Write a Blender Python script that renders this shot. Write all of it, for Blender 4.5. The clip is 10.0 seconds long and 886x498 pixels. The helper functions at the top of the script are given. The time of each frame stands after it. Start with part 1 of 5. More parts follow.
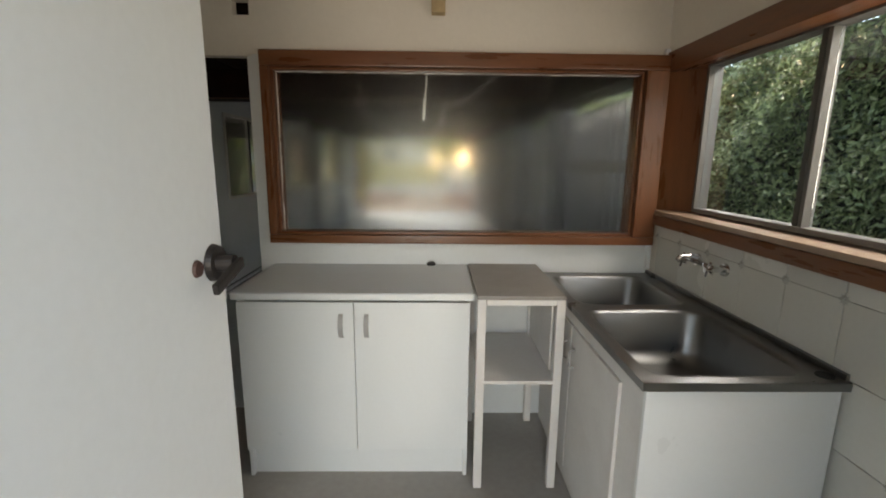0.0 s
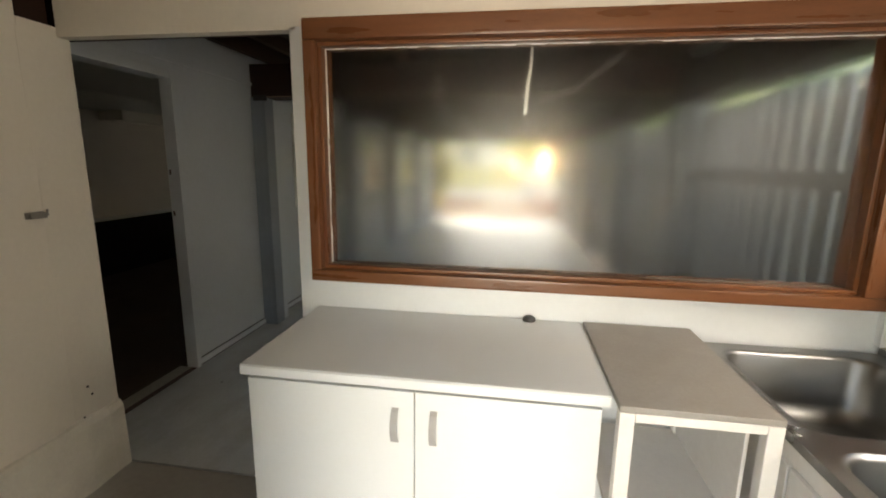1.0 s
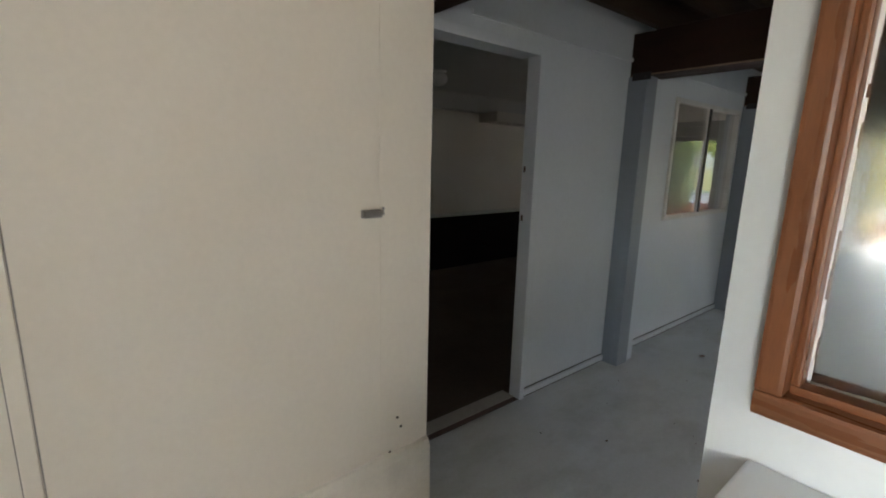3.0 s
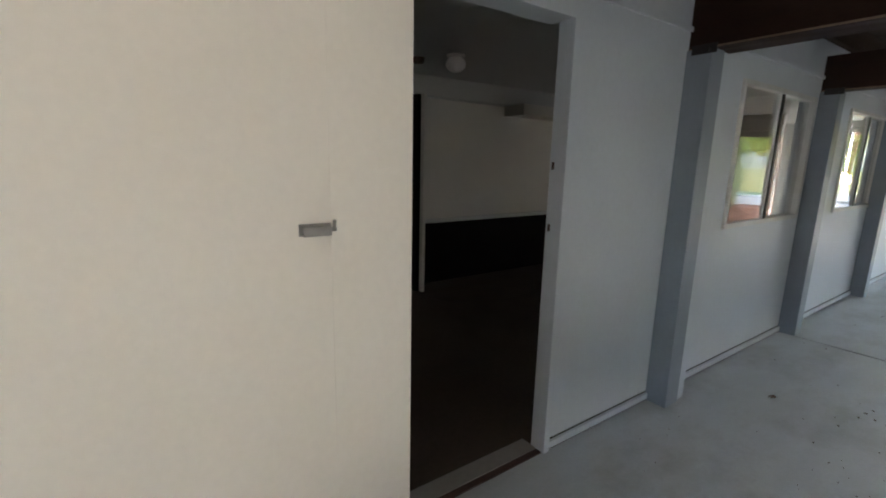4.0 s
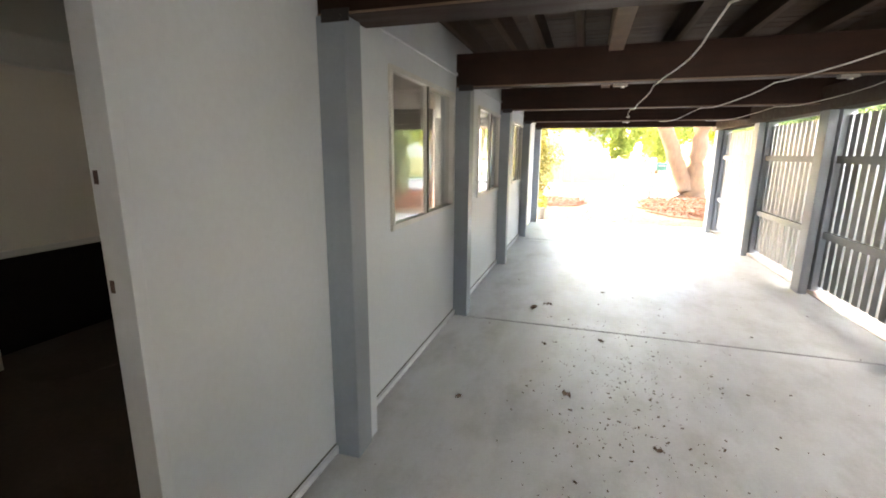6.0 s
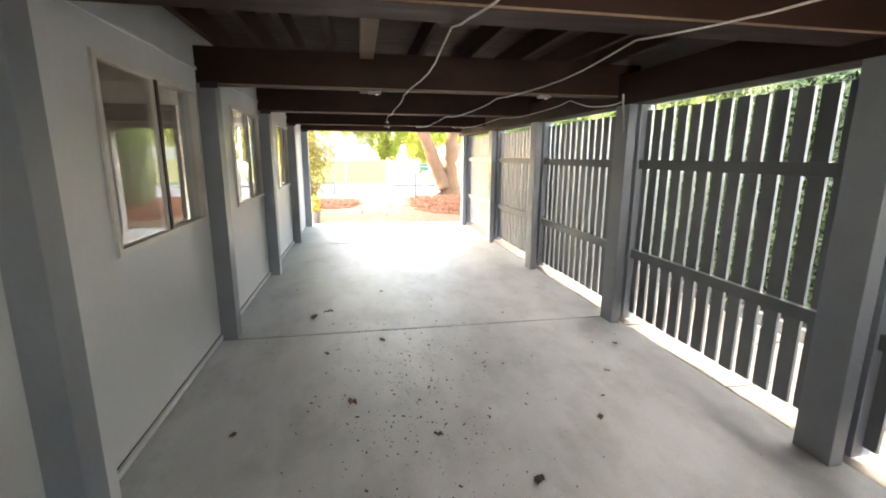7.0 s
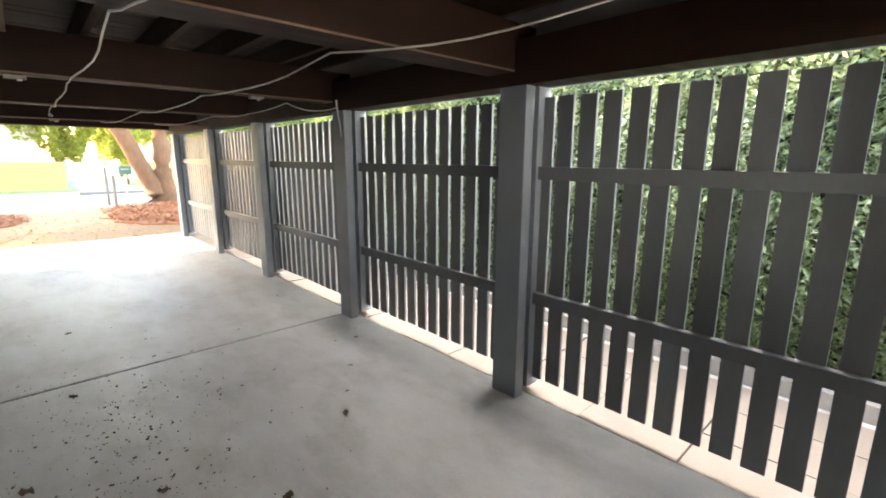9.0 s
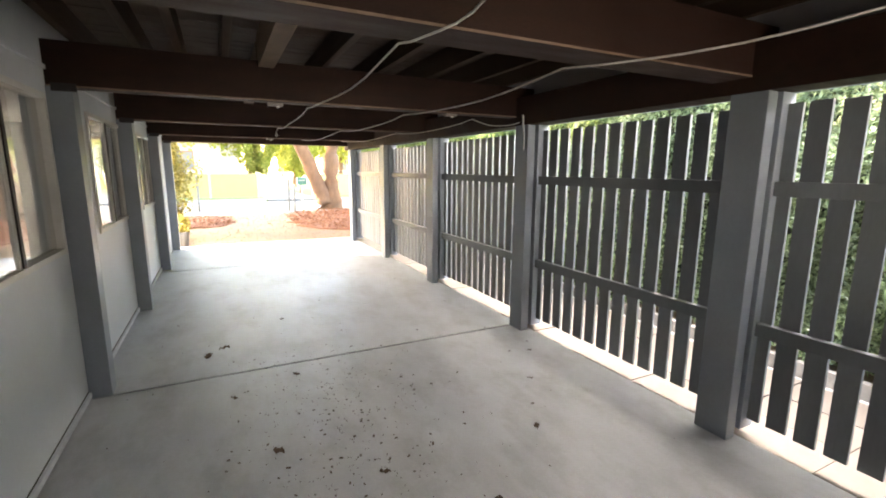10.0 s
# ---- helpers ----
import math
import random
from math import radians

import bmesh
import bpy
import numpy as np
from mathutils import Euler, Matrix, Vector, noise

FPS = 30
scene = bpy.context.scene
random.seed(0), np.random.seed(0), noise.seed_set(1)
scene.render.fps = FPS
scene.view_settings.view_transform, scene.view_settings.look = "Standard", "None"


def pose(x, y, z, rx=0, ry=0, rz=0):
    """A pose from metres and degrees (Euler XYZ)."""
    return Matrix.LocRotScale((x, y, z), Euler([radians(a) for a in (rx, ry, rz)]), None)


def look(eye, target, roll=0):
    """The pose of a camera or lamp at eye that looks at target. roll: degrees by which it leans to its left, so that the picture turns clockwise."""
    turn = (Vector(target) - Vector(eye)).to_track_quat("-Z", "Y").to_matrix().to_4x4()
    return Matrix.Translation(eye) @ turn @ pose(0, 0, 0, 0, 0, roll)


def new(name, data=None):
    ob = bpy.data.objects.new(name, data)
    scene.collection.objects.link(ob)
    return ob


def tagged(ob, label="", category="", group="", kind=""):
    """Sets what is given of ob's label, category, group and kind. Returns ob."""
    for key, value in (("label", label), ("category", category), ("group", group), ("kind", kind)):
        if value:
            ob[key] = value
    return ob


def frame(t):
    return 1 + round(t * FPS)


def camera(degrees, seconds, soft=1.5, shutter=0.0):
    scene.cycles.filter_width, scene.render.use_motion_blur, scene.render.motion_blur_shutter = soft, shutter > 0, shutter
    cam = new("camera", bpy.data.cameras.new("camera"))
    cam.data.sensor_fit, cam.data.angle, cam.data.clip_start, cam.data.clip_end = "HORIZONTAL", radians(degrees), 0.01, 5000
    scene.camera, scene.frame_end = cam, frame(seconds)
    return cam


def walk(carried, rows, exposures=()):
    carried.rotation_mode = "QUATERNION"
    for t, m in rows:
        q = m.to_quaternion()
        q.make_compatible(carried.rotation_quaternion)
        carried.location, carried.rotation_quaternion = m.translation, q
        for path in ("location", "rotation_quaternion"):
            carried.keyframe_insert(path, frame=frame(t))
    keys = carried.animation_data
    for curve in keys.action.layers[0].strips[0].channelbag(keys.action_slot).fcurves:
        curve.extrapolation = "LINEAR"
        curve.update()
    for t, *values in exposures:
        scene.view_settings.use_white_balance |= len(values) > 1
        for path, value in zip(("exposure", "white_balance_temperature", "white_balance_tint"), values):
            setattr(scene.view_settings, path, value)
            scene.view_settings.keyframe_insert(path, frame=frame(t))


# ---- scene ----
cam = camera(89.6, 10.0, soft=1.9)
PATH = [
    (0, (0.075, -0.084, 1.53), (0.108, 1.878, 1.142), 0.6),
    (0.5, (0.053, 0.314, 1.517), (-0.048, 2.276, 1.143), 0.7),
    (0.7, (0.006, 0.48, 1.55), (-0.152, 2.437, 1.166), 0.7),
    (1, (-0.036, 0.675, 1.56), (-0.334, 2.615, 1.179), 0.8),
    (1.5, (-0.124, 0.974, 1.547), (-0.739, 2.838, 1.165), 1.0),
    (2, (-0.278, 1.164, 1.521), (-1.253, 2.868, 1.136), 1.1),
    (2.5, (-0.45, 1.304, 1.519), (-1.752, 2.772, 1.13), 1.3),
    (3, (-0.619, 1.447, 1.514), (-2.141, 2.683, 1.12), 1.4),
    (4.3, (-1.066, 2.004, 1.487), (-2.665, 3.137, 1.09), 1.3),
    (4.5, (-1.115, 2.08, 1.492), (-2.669, 3.275, 1.094), 1.2),
    (5, (-1.197, 2.259, 1.493), (-2.54, 3.686, 1.096), 1.3),
    (5.5, (-1.238, 2.487, 1.49), (-2.249, 4.167, 1.096), 1.0),
    (5.7, (-1.231, 2.577, 1.505), (-2.079, 4.341, 1.098), 0.7),
    (6.8, (-1.182, 2.776, 1.565), (-1.007, 4.726, 1.157), 0.3),
    (7, (-1.152, 2.76, 1.562), (-0.792, 4.685, 1.156), 0.3),
    (7.5, (-1.065, 2.704, 1.546), (-0.289, 4.502, 1.138), 0.4),
    (8, (-1.018, 2.668, 1.54), (0.067, 4.297, 1.127), 0.2),
    (8.5, (-1.001, 2.666, 1.571), (0.258, 4.163, 1.157), 0.1),
    (9, (-1.047, 2.708, 1.599), (0.288, 4.142, 1.195), 0.2),
    (9.5, (-1.145, 2.824, 1.607), (0.1, 4.342, 1.226), 0.3),
    (10, (-1.431, 2.956, 1.598), (-0.556, 4.719, 1.248), 0.3),
]
EXPO = [(t, e, k, tint) for t, e, k, tint in ((0, 2.55, 7700, 12), (0.5, 3.1, 7700, 12), (1, 3.62, 8400, 13), (1.5, 4.0, 9000, 16), (2, 4.05, 9400, 19), (2.5, 4.15, 7900, 14), (3, 4.35, 6900, 12), (4.5, 4.95, 6700, 12), (5, 5.3, 7000, 13), (5.5, 5.7, 7500, 15), (5.8, 5.55, 7700, 15), (6.8, 5.0, 7900, 15), (7.5, 4.78, 7900, 15), (8.5, 4.5, 7800, 15), (9.5, 4.52, 7800, 15), (10, 4.75, 7900, 16))]
walk(cam, [(t, look(eye, target, roll)) for t, eye, target, roll in PATH], EXPO)

# ---- light ----
SUN_TO = Vector((0.88, -1.15, -0.52)).normalized()
world = bpy.data.worlds.new("sky")
scene.world = world
world.use_nodes = True
wn = world.node_tree.nodes
sky = wn.new("ShaderNodeTexSky")
sky.sky_type = "NISHITA"
sky.sun_disc = False
sky.sun_elevation = math.asin(-SUN_TO.z)
sky.sun_rotation = math.atan2(-SUN_TO.x, -SUN_TO.y)
world.node_tree.links.new(sky.outputs[0], wn["Background"].inputs[0])
wn["Background"].inputs[1].default_value = 0.15
sun = new("sun", bpy.data.lights.new("sun", "SUN"))
sun.data.energy, sun.data.angle, sun.data.color = 0.72, radians(0.6), (1.0, 0.76, 0.49)
sun.matrix_world = look((0, 0, 30), Vector((0, 0, 30)) + SUN_TO)


def daylight(name, eye, target, wide, high, watts):
    """Area lamp added near an opening to stand in for skylight."""
    lamp = new(name, bpy.data.lights.new(name, "AREA"))
    lamp.data.shape, lamp.data.size, lamp.data.size_y, lamp.data.energy, lamp.data.color = "RECTANGLE", wide, high, watts, (1.0, 0.97, 0.93)
    lamp.matrix_world = look(eye, target)


daylight("entry_daylight", (0.0, -1.6, 1.25), (0.0, 2.0, 0.9), 1.5, 1.8, 7.2)
daylight("sink_window_daylight", (1.57, 0.95, 1.66), (-1.98, 2.8, 1.2), 0.85, 0.64, 0.75)
daylight("sink_window_skylight", (1.95, 1.25, 2.62), (-1.6, 1.2, 0.9), 1.7, 0.7, 6.0)
daylight("fence_daylight", (2.35, 6.8, 2.93), (-1.6, 6.8, 0.4), 8.2, 0.9, 45.0)
# Fill lamp added for the unlit room; its end opening is assumed.
daylight("room_end_fill", (-3.1, 14.0, 2.75), (-4.4, 8.0, 0.6), 0.9, 0.7, 115.0)

# ---- materials ----
def nodes_of(name):
    m = bpy.data.materials.new(name)
    m.use_nodes = True
    return m, m.node_tree.nodes, m.node_tree.links, m.node_tree.nodes["Principled BSDF"]


def surface(name, col, rough=0.6, var=0.12, big=1.6, fine=70.0, bump=0.15, metal=0.0, stain=None, amount=0.5, stretch=(1, 1, 1), spec=0.5, piece=0.0, rough_var=0.1):
    """Two scales of noise on colour, roughness and relief; stain is a second colour in broad patches."""
    m, n, l, p = nodes_of(name)
    co = n.new("ShaderNodeTexCoord")
    info = n.new("ShaderNodeObjectInfo")
    add = n.new("ShaderNodeVectorMath")
    add.operation = "MULTIPLY_ADD"
    l.new(info.outputs["Random"], add.inputs[0])
    add.inputs[1].default_value = (7.3, 4.1, 9.7) if piece else (0, 0, 0)
    l.new(co.outputs["Object"], add.inputs[2])
    mp = n.new("ShaderNodeMapping")
    mp.inputs["Scale"].default_value = stretch
    l.new(add.outputs[0], mp.inputs[0])
    nb, nf = n.new("ShaderNodeTexNoise"), n.new("ShaderNodeTexNoise")
    nb.inputs["Scale"].default_value, nb.inputs["Detail"].default_value = big, 6
    nf.inputs["Scale"].default_value, nf.inputs["Detail"].default_value = fine, 3
    for t in (nb, nf):
        l.new(mp.outputs[0], t.inputs["Vector"])
    blend = n.new("ShaderNodeMix")
    blend.data_type = "FLOAT"
    blend.inputs[0].default_value = 0.35
    l.new(nb.outputs[0], blend.inputs[2])
    l.new(nf.outputs[0], blend.inputs[3])
    ramp = n.new("ShaderNodeValToRGB")
    lo, hi = [c * (1 - var) for c in col], [min(1, c * (1 + var)) for c in col]
    ramp.color_ramp.elements[0].position, ramp.color_ramp.elements[1].position = 0.3, 0.7
    ramp.color_ramp.elements[0].color, ramp.color_ramp.elements[1].color = (*lo, 1), (*hi, 1)
    l.new(blend.outputs[0], ramp.inputs[0])
    out = ramp.outputs[0]
    if stain:
        ns = n.new("ShaderNodeTexNoise")
        ns.inputs["Scale"].default_value, ns.inputs["Detail"].default_value, ns.inputs["Distortion"].default_value = big * 0.9, 9, 0.6
        l.new(add.outputs[0], ns.inputs["Vector"])
        sr = n.new("ShaderNodeValToRGB")
        sr.color_ramp.elements[0].position, sr.color_ramp.elements[1].position = 0.42, 0.82
        sr.color_ramp.elements[1].color = (amount, amount, amount, 1)
        sr.color_ramp.elements[0].color = (0, 0, 0, 1)
        l.new(ns.outputs[0], sr.inputs[0])
        mx = n.new("ShaderNodeMix")
        mx.data_type = "RGBA"
        l.new(sr.outputs[0], mx.inputs[0])
        l.new(out, mx.inputs[6])
        mx.inputs[7].default_value = (*stain, 1)
        out = mx.outputs[2]
    if piece:
        hs = n.new("ShaderNodeHueSaturation")
        mr = n.new("ShaderNodeMapRange")
        mr.inputs[3].default_value, mr.inputs[4].default_value = 1 - piece, 1 + piece
        l.new(info.outputs["Random"], mr.inputs[0])
        l.new(mr.outputs[0], hs.inputs["Value"])
        l.new(out, hs.inputs["Color"])
        out = hs.outputs[0]
    l.new(out, p.inputs["Base Color"])
    rr = n.new("ShaderNodeMapRange")
    rr.inputs[1].default_value, rr.inputs[2].default_value = 0.3, 0.7
    rr.inputs[3].default_value, rr.inputs[4].default_value = max(0.02, rough - rough_var), min(1, rough + rough_var)
    l.new(nb.outputs[0], rr.inputs[0])
    l.new(rr.outputs[0], p.inputs["Roughness"])
    p.inputs["Metallic"].default_value = metal
    p.inputs["Specular IOR Level"].default_value = spec
    if bump:
        b = n.new("ShaderNodeBump")
        b.inputs["Strength"].default_value, b.inputs["Distance"].default_value = bump, 0.004
        l.new(blend.outputs[0], b.inputs["Height"])
        l.new(b.outputs[0], p.inputs["Normal"])
    return m


def painted_slab(name):
    """Worn glossy floor paint: streaky tone, uneven sheen, brownish smudges, a slightly wavy trowelled face."""
    m, n, l, p = nodes_of(name)
    co = n.new("ShaderNodeTexCoord")

    def noise(scale, detail, stretch=(1, 1, 1), rough=0.55):
        mp, t = n.new("ShaderNodeMapping"), n.new("ShaderNodeTexNoise")
        mp.inputs["Scale"].default_value = stretch
        t.inputs["Scale"].default_value, t.inputs["Detail"].default_value, t.inputs["Roughness"].default_value = scale, detail, rough
        l.new(co.outputs["Object"], mp.inputs[0])
        l.new(mp.outputs[0], t.inputs["Vector"])
        return t.outputs[0]

    def mixed(a, b, f):
        x = n.new("ShaderNodeMix")
        x.data_type = "FLOAT"
        x.inputs[0].default_value = f
        l.new(a, x.inputs[2])
        l.new(b, x.inputs[3])
        return x.outputs[0]

    def ramp(v, a, b, ca, cb):
        r = n.new("ShaderNodeValToRGB")
        r.color_ramp.elements[0].position, r.color_ramp.elements[1].position = a, b
        r.color_ramp.elements[0].color, r.color_ramp.elements[1].color = (*ca, 1), (*cb, 1)
        l.new(v, r.inputs[0])
        return r.outputs[0]

    broad, streak, grit = noise(0.9, 4), noise(3.4, 9, (1.5, 0.55, 1), 0.62), noise(60, 2)
    tone = mixed(mixed(broad, streak, 0.55), grit, 0.16)
    smudge = ramp(noise(2.3, 10, (1.2, 0.7, 1), 0.68), 0.47, 0.74, (0, 0, 0), (0.62, 0.62, 0.62))
    mx = n.new("ShaderNodeMix")
    mx.data_type = "RGBA"
    l.new(smudge, mx.inputs[0])
    l.new(ramp(tone, 0.36, 0.64, (0.41, 0.43, 0.445), (0.54, 0.565, 0.585)), mx.inputs[6])
    mx.inputs[7].default_value = (0.27, 0.262, 0.25, 1)
    l.new(mx.outputs[2], p.inputs["Base Color"])
    l.new(ramp(mixed(streak, broad, 0.3), 0.32, 0.68, (0.36, 0.36, 0.36), (0.60, 0.60, 0.60)), p.inputs["Roughness"])
    b = n.new("ShaderNodeBump")
    p.inputs["Specular IOR Level"].default_value = 0.38
    b.inputs["Strength"].default_value, b.inputs["Distance"].default_value = 0.12, 0.012
    l.new(tone, b.inputs["Height"])
    l.new(b.outputs[0], p.inputs["Normal"])
    return m


def leafy(name, dark, light, rough=0.4, thin=0.25):
    """Leaves: each island its own tone, with some light passing through."""
    m, n, l, p = nodes_of(name)
    g = n.new("ShaderNodeNewGeometry")
    ramp = n.new("ShaderNodeValToRGB")
    ramp.color_ramp.elements[0].color, ramp.color_ramp.elements[1].color = (*dark, 1), (*light, 1)
    l.new(g.outputs["Random Per Island"], ramp.inputs[0])
    l.new(ramp.outputs[0], p.inputs["Base Color"])
    p.inputs["Roughness"].default_value = rough
    tr = n.new("ShaderNodeBsdfTranslucent")
    l.new(ramp.outputs[0], tr.inputs[0])
    mx = n.new("ShaderNodeMixShader")
    mx.inputs[0].default_value = thin
    l.new(p.outputs[0], mx.inputs[1])
    l.new(tr.outputs[0], mx.inputs[2])
    l.new(mx.outputs[0], n["Material Output"].inputs[0])
    return m


def glass(name, rough, tint=(1, 1, 1), wave=0.0, scale=40.0, ior=1.5):
    m, n, l, p = nodes_of(name)
    p.inputs["Base Color"].default_value = (*tint, 1)
    p.inputs["Transmission Weight"].default_value = 1.0
    p.inputs["Roughness"].default_value = rough
    p.inputs["IOR"].default_value = ior
    if wave:
        co, t, b = n.new("ShaderNodeTexCoord"), n.new("ShaderNodeTexNoise"), n.new("ShaderNodeBump")
        t.inputs["Scale"].default_value, t.inputs["Detail"].default_value = scale, 1
        l.new(co.outputs["Object"], t.inputs["Vector"])
        l.new(t.outputs[0], b.inputs["Height"])
        b.inputs["Strength"].default_value, b.inputs["Distance"].default_value = wave, 0.004
        l.new(b.outputs[0], p.inputs["Normal"])
    return m


def obscure_glass(name, tint, fine, broad, share, wave, scale):
    """Pebbled obscure glass: a fairly clear lobe and a broad one, with shallow pebbles."""
    m = glass(name, fine, tint, wave, scale, 1.2)
    n, l = m.node_tree.nodes, m.node_tree.links
    p = n["Principled BSDF"]
    q = n.new("ShaderNodeBsdfPrincipled")
    q.inputs["Base Color"].default_value = (*tint, 1)
    q.inputs["Transmission Weight"].default_value, q.inputs["Roughness"].default_value, q.inputs["IOR"].default_value = 1.0, broad, 1.2
    mx = n.new("ShaderNodeMixShader")
    mx.inputs[0].default_value = share
    l.new(p.outputs[0], mx.inputs[1])
    l.new(q.outputs[0], mx.inputs[2])
    l.new(mx.outputs[0], n["Material Output"].inputs[0])
    return m


